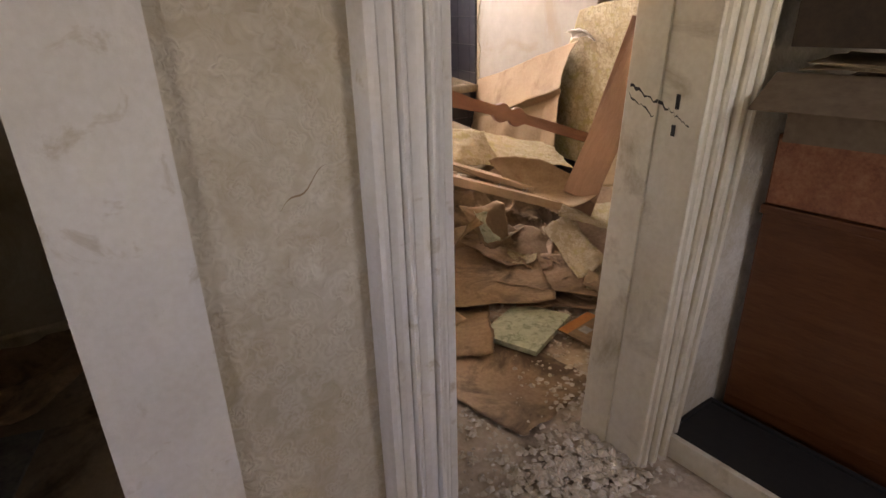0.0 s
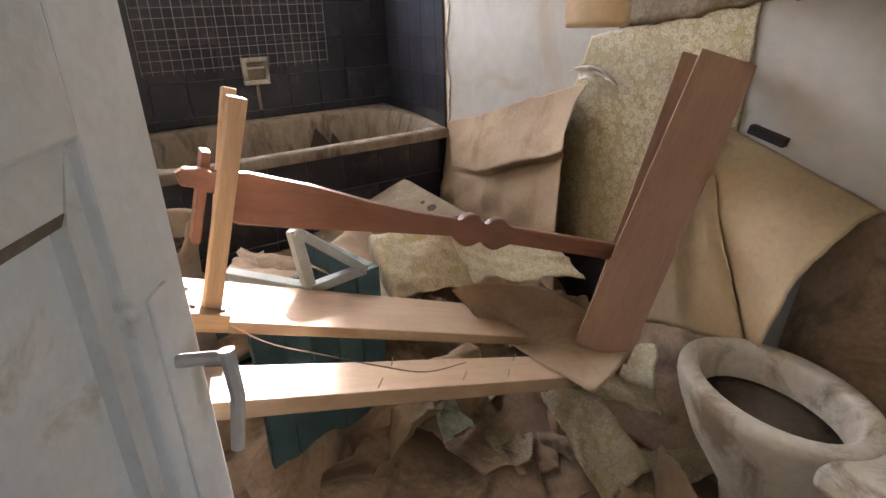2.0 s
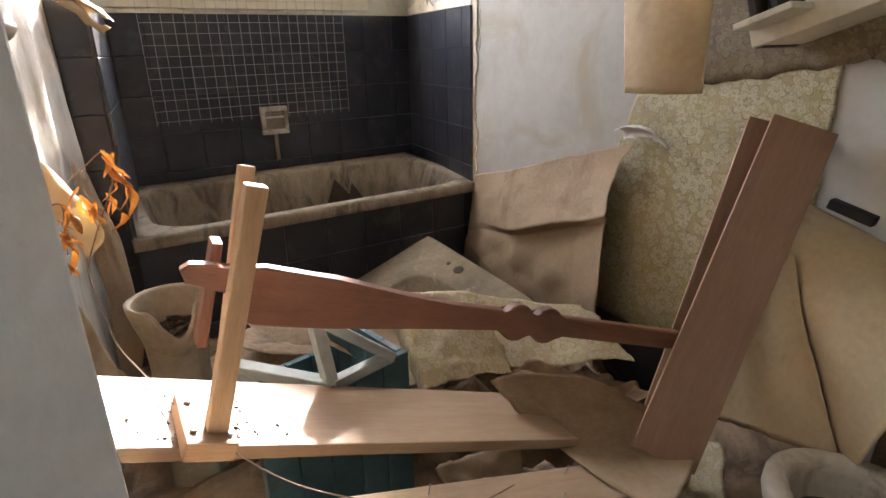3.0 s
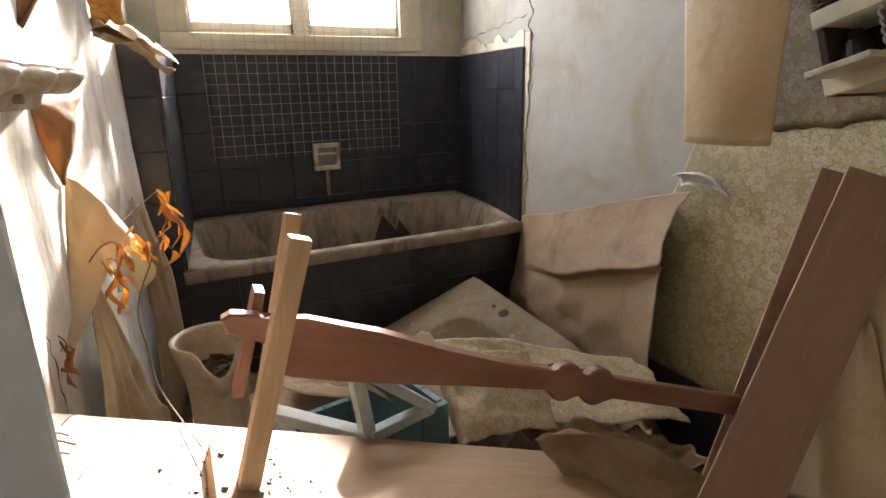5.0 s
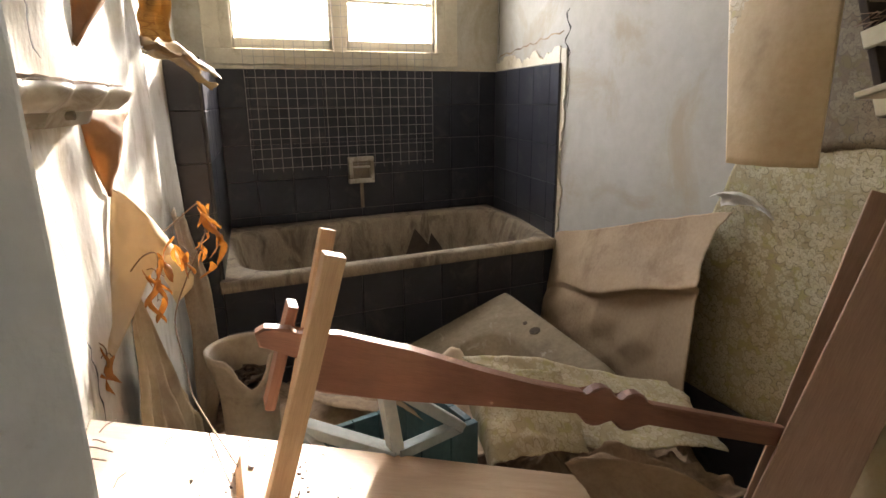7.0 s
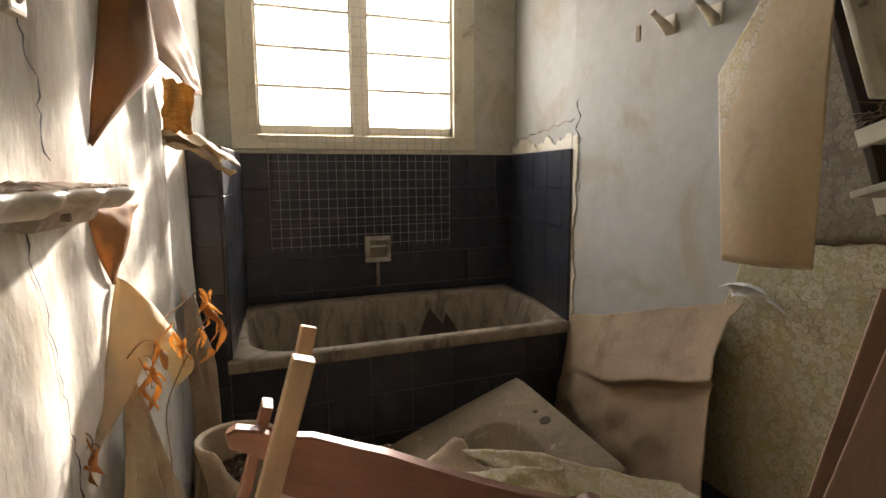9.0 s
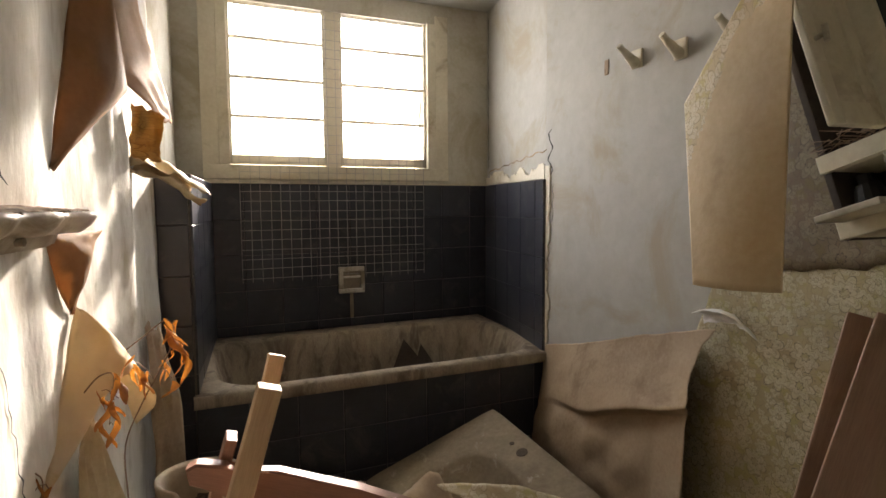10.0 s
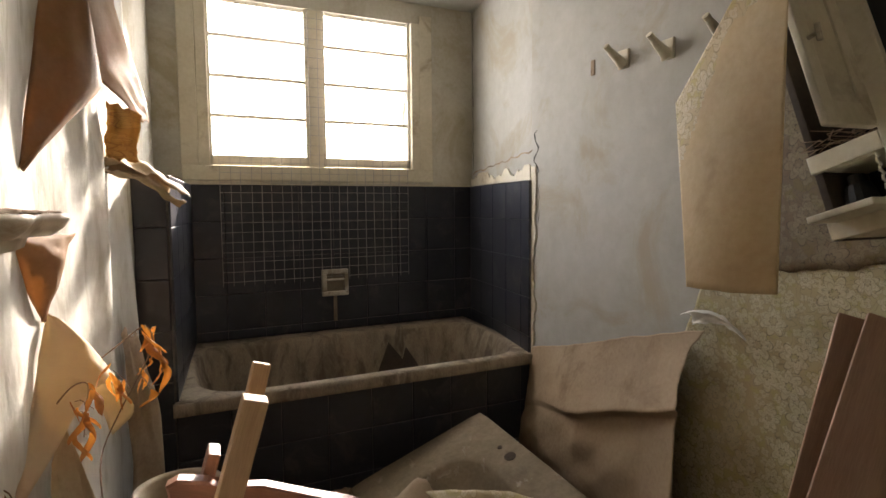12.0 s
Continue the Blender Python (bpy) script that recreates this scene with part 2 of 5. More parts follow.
FLORAL_DARK_FLAT = floral("stained_fallen_wallpaper", (0.34, 0.27, 0.155), (0.22, 0.165, 0.095), (0.13, 0.095, 0.055), (0.40, 0.34, 0.22), "xy")
# stained print; its colours are darkened to hold the hanging strip's shadow
FLORAL_SHADED = floral("stained_shaded_floral_wallpaper", (0.20, 0.145, 0.08), (0.115, 0.08, 0.048), (0.05, 0.036, 0.024), (0.24, 0.19, 0.115))
FLORAL_FADED = floral("faded_floral_backing", (0.53, 0.425, 0.255), (0.42, 0.33, 0.19), (0.22, 0.175, 0.09), (0.58, 0.51, 0.36))
PLANK_WOOD = wood("veneered_board", (0.31, 0.205, 0.125), (0.45, 0.325, 0.215), 0.55)
RAW_WOOD = wood("raw_wood", (0.34, 0.21, 0.11), (0.52, 0.36, 0.21), 0.65)
RAIL_WOOD = wood("reddish_wood", (0.15, 0.062, 0.036), (0.28, 0.13, 0.08), 0.5)
PANEL_WOOD = wood("brown_hardboard", (0.235, 0.135, 0.085), (0.36, 0.225, 0.15), 0.5)
POLISHED = wood("polished_veneer", (0.085, 0.026, 0.010), (0.17, 0.062, 0.024), 0.25)
TEAL = surface("teal_paint", (0.035, 0.085, 0.10), (0.06, 0.13, 0.15), (0.09, 0.175, 0.195), 0.6, 3, 50, (0.10, 0.09, 0.07), 0.64, 5.0, 0.25)
PALE_BLUE = surface("pale_blue_paint", (0.24, 0.30, 0.31), (0.34, 0.40, 0.41), (0.44, 0.49, 0.49), 0.65, 4, 50, (0.20, 0.18, 0.14), 0.62, 6.0, 0.25)
LEAF = thin(surface("dried_leaf", (0.17, 0.055, 0.015), (0.31, 0.115, 0.025), (0.42, 0.19, 0.05), 0.6, 9, 60), 0.22, (0.60, 0.22, 0.03))
STEM = surface("dry_stem", (0.13, 0.08, 0.05), (0.20, 0.13, 0.085), (0.28, 0.19, 0.13), 0.8)
WIRE = surface("rusty_wire", (0.30, 0.28, 0.27), (0.42, 0.40, 0.39), (0.52, 0.50, 0.48), 0.6, metal=0.2)
MARBLED = surface("green_marbled_tile", (0.33, 0.39, 0.28), (0.47, 0.53, 0.40), (0.59, 0.63, 0.52), 0.5, 22, 60, (0.20, 0.24, 0.16), 0.56, 30.0, 0.15)
RUBBLE = surface("plaster_rubble", (0.36, 0.30, 0.23), (0.53, 0.47, 0.385), (0.70, 0.66, 0.59), 0.95, 9, 60)
CARDBOARD = surface("cardboard", (0.10, 0.065, 0.04), (0.16, 0.11, 0.07), (0.22, 0.16, 0.105), 0.85)
WOVEN = surface("orange_woven_cane", (0.20, 0.065, 0.03), (0.32, 0.12, 0.055), (0.42, 0.19, 0.10), 0.7, 30, 120, None, 0.6, 2, 0.9, 0.006)
# black plastic and metal, also the painted shade inside the wall cabinet
BLACK_AND_SHADE = surface("black_plastic_and_shade", (0.008, 0.008, 0.008), (0.014, 0.014, 0.014), (0.022, 0.021, 0.02), 0.6)
STEEL = surface("worn_aluminium", (0.38, 0.36, 0.32), (0.50, 0.48, 0.44), (0.6, 0.58, 0.55), 0.5, metal=0.4)
LOOSE_PAPER = thin(surface("loose_white_paper", (0.55, 0.52, 0.45), (0.70, 0.68, 0.62), (0.78, 0.76, 0.71), 0.85, 5.0, 50, (0.36, 0.31, 0.22), 0.56, 6.0, 0.5, 0.005, (1.6, 1.6, 0.5)), 0.12, (0.7, 0.6, 0.45))
KRAFT_BROWN = surface("dark_carton", (0.028, 0.018, 0.012), (0.05, 0.033, 0.022), (0.075, 0.05, 0.034), 0.8, 5, 50)
PRINT_BLUE = surface("faded_print", (0.16, 0.17, 0.20), (0.30, 0.31, 0.33), (0.46, 0.46, 0.46), 0.5, 14, 60)
ORANGE_PRINT = surface("orange_print", (0.40, 0.13, 0.03), (0.52, 0.20, 0.05), (0.6, 0.3, 0.1), 0.5)


def glass_material():
    m, t, b = material("window_glass")
    b.inputs["Transmission Weight"].default_value = 1.0
    b.inputs["Roughness"].default_value = 0.08
    b.inputs["Base Color"].default_value = (0.97, 0.98, 0.97, 1)
    b.inputs["IOR"].default_value = 1.1
    return m


GLASS = glass_material()


# ---- builders ----
def mesh_of(name, bm, mat, smooth=False):
    me = bpy.data.meshes.new(name)
    bmesh.ops.recalc_face_normals(bm, faces=bm.faces[:])
    bm.to_mesh(me)
    bm.free()
    for m in (mat if isinstance(mat, (list, tuple)) else [mat]):
        me.materials.append(m)
    if smooth:
        for p in me.polygons:
            p.use_smooth = True
    return me


def part(name, bm, mat, parent=None, label="", smooth=False):
    ob = new(name, mesh_of(name, bm, mat, smooth))
    if parent:
        ob.parent = parent
    if label:
        ob["label"] = label
    return ob


def thing(name, m, label, category, group="", kind=""):
    ob = new(name)
    ob.empty_display_size = 0.05
    ob.matrix_basis = m
    return tagged(ob, label, category, group, kind)


def solo(name, bm, mat, label, category, m=None, group="", kind="", smooth=False):
    ob = part(name, bm, mat, None, "", smooth)
    if m is not None:
        ob.matrix_basis = m
    return tagged(ob, label, category, group, kind)


def box(bm, x0, x1, y0, y1, z0, z1, bevel=0.0):
    r = bmesh.ops.create_cube(bm, size=1.0)
    vs = r["verts"]
    bmesh.ops.scale(bm, vec=(x1 - x0, y1 - y0, z1 - z0), verts=vs)
    bmesh.ops.translate(bm, vec=((x0 + x1) / 2, (y0 + y1) / 2, (z0 + z1) / 2), verts=vs)
    if bevel:
        es = list({e for v in vs for e in v.link_edges})
        bmesh.ops.bevel(bm, geom=es, offset=bevel, segments=2, affect="EDGES", profile=0.6)
    return bm


def boxed(*a):
    return box(bmesh.new(), *a)


def rod(bm, pts, r, seg=8, r1=None):
    """A round bar along points, tapering to r1."""
    r1 = r if r1 is None else r1
    rings, n = [], len(pts)
    pts = [Vector(p) for p in pts]
    for i, p in enumerate(pts):
        d = (pts[min(i + 1, n - 1)] - pts[max(i - 1, 0)]).normalized()
        a = d.orthogonal().normalized() if i == 0 else (rings[-1][1] - d * rings[-1][1].dot(d)).normalized()
        b = d.cross(a)
        rr = r + (r1 - r) * i / max(1, n - 1)
        rings.append(([bm.verts.new(p + rr * (a * math.cos(k * 2 * math.pi / seg) + b * math.sin(k * 2 * math.pi / seg))) for k in range(seg)], a))
    for (q, _), (s, _) in zip(rings, rings[1:]):
        for k in range(seg):
            bm.faces.new((q[k], q[(k + 1) % seg], s[(k + 1) % seg], s[k]))
    bm.faces.new(rings[0][0][::-1])
    bm.faces.new(rings[-1][0])
    return bm


def loft(bm, loops, close_first=False, close_last=False):
    """Skins closed loops of points."""
    vs = [[bm.verts.new(p) for p in lp] for lp in loops]
    n = len(vs[0])
    for a, b in zip(vs, vs[1:]):
        for k in range(n):
            bm.faces.new((a[k], a[(k + 1) % n], b[(k + 1) % n], b[k]))
    if close_first:
        bm.faces.new(vs[0][::-1])
    if close_last:
        bm.faces.new(vs[-1])
    return bm


def prism(bm, outline, d0, d1, bevel=0.0):
    """Extrudes an outline in x, z from y = d0 to d1."""
    a = [bm.verts.new((x, d0, z)) for x, z in outline]
    b = [bm.verts.new((x, d1, z)) for x, z in outline]
    n = len(a)
    fs = [bm.faces.new(a), bm.faces.new(b[::-1])]
    for k in range(n):
        bm.faces.new((a[k], b[k], b[(k + 1) % n], a[(k + 1) % n]))
    if bevel:
        es = list({e for f in fs for e in f.edges})
        bmesh.ops.bevel(bm, geom=es, offset=bevel, segments=1, affect="EDGES")
    return bm


def sheet(shape, nu=24, nv=24, thick=0.0009, tear=0.0, crumple=0.0, seed=0, freq=6.0, edge=(1, 1, 1, 1), calm=0.0):
    """A thin sheet of paper with two faces (materials 0 and 1): shape(u, v) gives its places; edges u0, u1, v0, v1 may be torn."""
    off = Vector((seed * 7.3, seed * 3.1, seed * 1.7))

    def nz(a, b, k=0.0):
        return noise.noise(Vector((a, b, k)) + off)

    def at(u, v):
        du = tear * (1.4 * nz(v * 5, 0.3) + 0.7 * nz(v * 19, 0.9))
        dv = tear * (1.4 * nz(u * 5, 7.3) + 0.7 * nz(u * 19, 5.9))
        uu = u + (du * (1 - u) ** 3 * edge[0]) + du * u ** 3 * edge[1]
        vv = v + (dv * (1 - v) ** 3 * edge[2]) + dv * v ** 3 * edge[3]
        p = Vector(shape(uu, vv))
        if crumple:
            q = Vector((u * freq, v * freq, seed))
            r = 1 - abs(noise.noise(q + off)) * 2
            p += crumple * (min(1.0, 0.1 + v / calm) if calm else 1.0) * Vector((nz(u * freq, v * freq, 1.0), nz(u * freq, v * freq, 4.0), 0.8 * r - 0.3 + 0.5 * nz(u * freq * 2.3, v * freq * 2.3, 8.0)))
        return p

    g = [[at(i / nu, j / nv) for j in range(nv + 1)] for i in range(nu + 1)]
    bm = bmesh.new()
    top, bot = [], []
    for i in range(nu + 1):
        ra, rb = [], []
        for j in range(nv + 1):
            a = g[min(i + 1, nu)][j] - g[max(i - 1, 0)][j]
            b = g[i][min(j + 1, nv)] - g[i][max(j - 1, 0)]
            n = a.cross(b)
            n = n.normalized() if n.length > 1e-9 else Vector((0, 0, 1))
            ra.append(bm.verts.new(g[i][j] + n * thick / 2))
            rb.append(bm.verts.new(g[i][j] - n * thick / 2))
        top.append(ra)
        bot.append(rb)
    for i in range(nu):
        for j in range(nv):
            bm.faces.new((top[i][j], top[i + 1][j], top[i + 1][j + 1], top[i][j + 1])).material_index = 0
            bm.faces.new((bot[i][j], bot[i][j + 1], bot[i + 1][j + 1], bot[i + 1][j])).material_index = 1
    ring = [(i, 0) for i in range(nu)] + [(nu, j) for j in range(nv)] + [(i, nv) for i in range(nu, 0, -1)] + [(0, j) for j in range(nv, 0, -1)]
    for (i, j), (k, l) in zip(ring, ring[1:] + ring[:1]):
        bm.faces.new((top[k][l], top[i][j], bot[i][j], bot[k][l])).material_index = 1
    return bm


def paper_thing(name, bm, mats, label, category, m=None, group=""):
    me = bpy.data.meshes.new(name)
    bm.to_mesh(me)
    bm.free()
    for x in mats:
        me.materials.append(x)
    for p in me.polygons:
        p.use_smooth = True
    ob = new(name, me)
    if m is not None:
        ob.matrix_basis = m
    return tagged(ob, label, category, group)


def quad(a, b, c, d):
    """Bilinear patch: a at 0,0; b at 1,0; c at 1,1; d at 0,1."""
    a, b, c, d = (Vector(p) for p in (a, b, c, d))
    return lambda u, v: (a * (1 - u) + b * u) * (1 - v) + (d * (1 - u) + c * u) * v


def frame_of(origin, xdir, up=(0, 0, 1)):
    """A pose with its x along xdir and its z near up."""
    x = Vector(xdir).normalized()
    z = (Vector(up) - x * Vector(up).dot(x)).normalized()
    y = z.cross(x)
    m = Matrix((x, y, z)).transposed().to_4x4()
    m.translation = origin
    return m


# ---- structure ----
def wall(name, p0, p1, thick, z0, z1, mat, openings=(), label="", parent_kind="structure"):
    """A wall from p0 to p1 on plan; thickness to its left (plus) or right (minus); openings (s0, s1, z0, z1)."""
    d = Vector((p1[0] - p0[0], p1[1] - p0[1], 0))
    length = d.length
    ss = sorted({0, length, *[o[k] for o in openings for k in (0, 1)]})
    zs = sorted({z0, z1, *[o[k] for o in openings for k in (2, 3)]})
    bm = bmesh.new()
    for a, b in zip(ss, ss[1:]):
        for c, e in zip(zs, zs[1:]):
            if any(o[0] <= (a + b) / 2 <= o[1] and o[2] <= (c + e) / 2 <= o[3] for o in openings):
                continue
            box(bm, a, b, min(0, thick), max(0, thick), c, e)
    ob = part(name, bm, mat)
    ob.matrix_basis = frame_of((p0[0], p0[1], 0), d)
    return tagged(ob, label, "wall", "", "structure")


TOP = 2.62
solo("floor", boxed(-2.4, 3.4, -0.6, 5.5, -0.12, 0.0), FLOOR, "dirty brown floor strewn with rubble and paper", "floor", kind="structure")
solo("ceiling", boxed(-2.4, 3.4, -0.6, 5.5, TOP, TOP + 0.12), PLASTER, "dingy white plaster ceiling", "ceiling", kind="structure")
solo("ground", boxed(-60, 60, -60, 60, -0.6, -0.13), DIRT, "bare earth outside the house", "ground", kind="structure")
LW = [(0.576, 1.79), (1.012, 4.34), (1.075, 5.2)]
RW = [(2.591, 1.79), (2.73, 4.34), (2.87, 5.2)]
wall("wall_left_1", LW[0], LW[1], 0.15, 0, TOP, PLASTER_AGED, label="yellowed plaster wall with peeling wallpaper")
wall("wall_left_2", LW[1], LW[2], 0.15, 0, TOP, PLASTER_AGED, label="yellowed plaster wall beside the tub")
wall("wall_right_1", RW[0], RW[1], -0.15, 0, TOP, PLASTER, label="bare white plaster wall stripped of its wallpaper")
wall("wall_right_2", RW[1], RW[2], -0.15, 0, TOP, PLASTER, label="white plaster wall beside the tub")
wall("wall_window", (0.80, 5.2), (3.1, 5.2), 0.22, 0, TOP, PLASTER_AGED, [(0.50, 1.69, 1.60, 2.50)], "plaster wall with a window over the tub")
wall("wall_door", (-2.3, 1.62), (3.2, 1.62), 0.17, 0, TOP, EMBOSSED, [(2.96, 3.72, 0, 2.06), (1.72, 2.42, 0, 2.06)], "corridor wall papered in embossed beige paper")
# the opening here is unseen, added along with the cool back lamp
wall("wall_corridor_back", (-2.3, -0.42), (3.2, -0.42), -0.15, 0, TOP, EMBOSSED, [(3.86, 4.34, 1.1, 1.9)], "papered corridor wall with an unseen window added for light")
wall("wall_corridor_right", (2.6, -0.42), (2.6, 1.62), -0.15, 0, TOP, EMBOSSED, label="papered end wall of the corridor")
wall("wall_corridor_left", (-1.6, -0.42), (-1.6, 1.62), 0.15, 0, TOP, EMBOSSED, [(0.68, 1.16, 1.1, 1.9)], "papered end wall of the corridor with a window")
wall("wall_side_room_back", (-1.6, 3.3), (0.62, 3.3), 0.15, 0, TOP, PLASTER_AGED, label="plaster wall of the side room")
wall("wall_side_room_left", (-1.6, 1.79), (-1.6, 3.3), 0.15, 0, TOP, PLASTER_AGED, label="plaster wall of the side room")

# window
W = thing("window_1", pose(1.3, 5.2, 1.60), "white painted steel window with two leaves, blown out by daylight", "window", kind="structure")
for x0, x1, z0, z1 in ((-0.10, 1.29, -0.03, 0.045), (-0.02, 0.035, 0.045, 0.90), (1.155, 1.21, 0.045, 0.90)):
    part("frame", boxed(x0, x1, -0.02, 0.06, z0, z1, 0.004), FRAME_PAINT, W)
part("casing", boxed(-0.10, -0.02, -0.015, 0.0, 0.045, 0.95, 0.003), FRAME_PAINT, W)
part("casing", boxed(1.21, 1.29, -0.015, 0.0, 0.045, 0.95, 0.003), FRAME_PAINT, W)
for x0, x1 in ((0.05, 0.535), (0.645, 1.14)):
    lf = part("sash", boxed(x0 - 0.015, x0, 0.01, 0.045, 0.05, 0.90), FRAME_PAINT, W)
    part("rail", boxed(x0 - 0.015, x1 + 0.015, 0.01, 0.045, 0.05, 0.10, 0.003), FRAME_PAINT, lf)
    part("stile", boxed(x1, x1 + 0.015, 0.01, 0.045, 0.05, 0.90), FRAME_PAINT, lf)
    for k in range(4):
        z = 0.10 + 0.205 * k
        if k:
            part("glazing_bar", boxed(x0, x1, 0.015, 0.04, z - 0.008, z + 0.008, 0.002), FRAME_PAINT, lf)
        pane = part("pane", boxed(x0, x1, 0.026, 0.030, z + 0.002, z + 0.2), GLASS, lf)
        pane.visible_shadow = False
part("meeting_stile", boxed(0.55, 0.63, 0.005, 0.05, 0.045, 0.90, 0.004), FRAME_PAINT, W)

# tiled recess round the tub
TZ = 1.545
solo("tub_surround_left", boxed(0, 0.12, 0, 0.88, 0, TZ), GROUT, "low tiled stub wall beside the tub", "wall", frame_of((1.008, 4.345, 0), (1, -0.08, 0)), kind="structure")

# doorway and casings
def casing(name, x0, x1, label, plain=False, lean=False):
    """A wide moulded door casing with flutes."""
    c = thing(name, pose(x0, 1.62, 0), label, "door casing", "door casings", "structure")
    w = x1 - x0
    out = [(0, 0), (0, 0.016)]
    if not plain:
        x = 0.003
        for step, h in ((0.024, 0.040), (0.034, 0.028), (0.012, 0.034), (0.040, 0.024), (0.012, 0.030), (0.016, 0.022)) if not lean else ((0.026, 0.032), (0.022, 0.022), (0.030, 0.036), (0.022, 0.024), (0.034, 0.040), (0.022, 0.028), (0.024, 0.036)):
            out += [(x, h - 0.010), (x + step * 0.15, h - 0.002), (x + step * 0.5, h), (x + step * 0.85, h - 0.002), (x + step * 0.95, h - 0.010)]
            x += step
    out += [(w, 0.015), (w, 0)]
    bm = bmesh.new()
    lo = [bm.verts.new((x, -y, 0.0)) for x, y in out]
    hi = [bm.verts.new((x, -y, 2.12)) for x, y in out]
    for k in range(len(out) - 1):
        bm.faces.new((lo[k], lo[k + 1], hi[k + 1], hi[k]))
    bm.faces.new(hi)
    if lean:
        for v in bm.verts:
            v.co.x += (0.055 + 0.25 * v.co.x) * (v.co.z - 1.0)
    part("moulding", bm, FRAME_PAINT if lean else WHITE_PAINT, c)
    return c


casing("door_casing_1", 0.512, 0.656, "wide fluted white casing with chipped paint")
casing("door_casing_2", 1.345, 1.54, "wide fluted white casing, yellowed and tinted with warm room light, chipped and leaning", False, True)
casing("door_casing_3", 0.108, 0.262, "plain white painted casing of the side room", True)
dj = thing("door_frame", pose(0, 0, 0), "white painted door lining, leaning, with worn strike slots", "door frame", kind="structure")


def leaning(bm, k, z0=1.0):
    """Leans a piece out of plumb, to the side, by k for each metre."""
    for v in bm.verts:
        v.co.x += k * (v.co.z - z0)
    return bm


part("jamb", boxed(0.654, 0.676, 1.61, 1.795, 0, 2.06, 0.003), WHITE_PAINT, dj)
part("jamb", leaning(boxed(1.336, 1.372, 1.598, 1.812, 0, 2.06, 0.004), 0.055), FRAME_PAINT, dj)
part("stop", leaning(boxed(1.326, 1.336, 1.715, 1.812, 0, 2.04, 0.003), 0.055), FRAME_PAINT, dj)
part("head", boxed(0.66, 1.44, 1.61, 1.80, 2.04, 2.06, 0.003), WHITE_PAINT, dj)
for z, h in ((1.005, 0.026), (0.94, 0.020)):
    part("strike_slot", boxed(1.3335 + 0.055 * (z - 1), 1.3352 + 0.055 * (z - 1), 1.663, 1.673, z - 0.65 * h, z + 0.65 * h), BLACK_AND_SHADE, dj, "rusted dark strike slot")
jag = random.Random(21)
for y0, z0, y1, z1, w in ((1.80, 1.035, 1.69, 0.985, 0.006), (1.80, 1.01, 1.72, 0.965, 0.003), (1.69, 0.985, 1.63, 0.955, 0.002)):
    bm = bmesh.new()
    row = []
    for k in range(13):
        s = k / 12
        y, z = y0 + (y1 - y0) * s, z0 + (z1 - z0) * s + jag.uniform(-0.005, 0.005)
        x = (1.3252 if y > 1.715 else 1.3352) + 0.055 * (z - 1)
        h = w * jag.uniform(0.2, 1.0)
        row.append((bm.verts.new((x, y, z - h)), bm.verts.new((x, y, z + h))))
    for q, s in zip(row, row[1:]):
        bm.faces.new((q[0], q[1], s[1], s[0]))
    part("split", bm, BLACK_AND_SHADE, dj, "dark split in the jamb")


def door_leaf():
    D = thing("door_1", frame_of((0.680, 1.70, 0), (0.318, 0.523, 0)), "white panelled door standing open into the bathroom", "door", kind="structure")
    w, th, h = 0.611, 0.036, 2.02
    L0, L1 = 0.14, w - 0.085
    for x0, x1 in ((0, L0), (L1, w)):
        part("stile", boxed(x0, x1, -th / 2, th / 2, 0.01, h, 0.003), WHITE_PAINT, D)
    rails = ((0.01, 0.15), (0.52, 0.60), (0.885, 0.93), (1.24, 1.33), (1.615, 1.695), (h - 0.10, h))
    for a, b in rails:
        part("rail", boxed(L0, L1, -th / 2, th / 2, a, b, 0.003), WHITE_PAINT, D)
    for (_, a), (b, _) in zip(rails, rails[1:]):
        part("panel", boxed(L0, L1, -0.004, 0.004, a, b), WHITE_PAINT, D)
        for s in (-1, 1):
            def strip(corners, mat, name):
                """A sloping moulding: outer edge near the face, inner edge standing off the panel."""
                bm = bmesh.new()
                low = [bm.verts.new((x, s * 0.003, z)) for x, y, z in corners]
                top = [bm.verts.new((x, s * y, z)) for x, y, z in corners]
                bm.faces.new(low)
                bm.faces.new(top)
                for k in range(4):
                    bm.faces.new((low[k], low[k - 1], top[k - 1], top[k]))
                bmesh.ops.recalc_face_normals(bm, faces=bm.faces)
                part(name, bm, mat, D)
            o, m = 0.008, 0.015
            strip([(L0, o, a), (L0 + 0.030, m, a + 0.016), (L0 + 0.030, m, b - 0.042), (L0, o, b)], WHITE_PAINT, "moulding")
            strip([(L1, o, a), (L1 - 0.030, m, a + 0.016), (L1 - 0.030, m, b - 0.042), (L1, o, b)], WHITE_PAINT, "moulding")
            strip([(L0, o, b), (L0 + 0.030, m, b - 0.034), (L1 - 0.030, m, b - 0.034), (L1, o, b)], WHITE_PAINT, "moulding")
            # dark strips: dirt plus painted shadow along the panel edges
            strip([(L0 + 0.030, 0.016, b - 0.034), (L0 + 0.030, 0.012, b - 0.042), (L1 - 0.030, 0.012, b - 0.042), (L1 - 0.030, 0.016, b - 0.034)], GRIME_AND_SHADE, "grimy_groove")
            strip([(L0, 0.017, a), (L0 + 0.012, 0.010, a + 0.016), (L1 - 0.012, 0.010, a + 0.016), (L1, 0.017, a)], GRIME_AND_SHADE, "grimy_groove")
    for s in (-1, 1):
        y0, y1 = sorted((s * 0.018, s * 0.022))
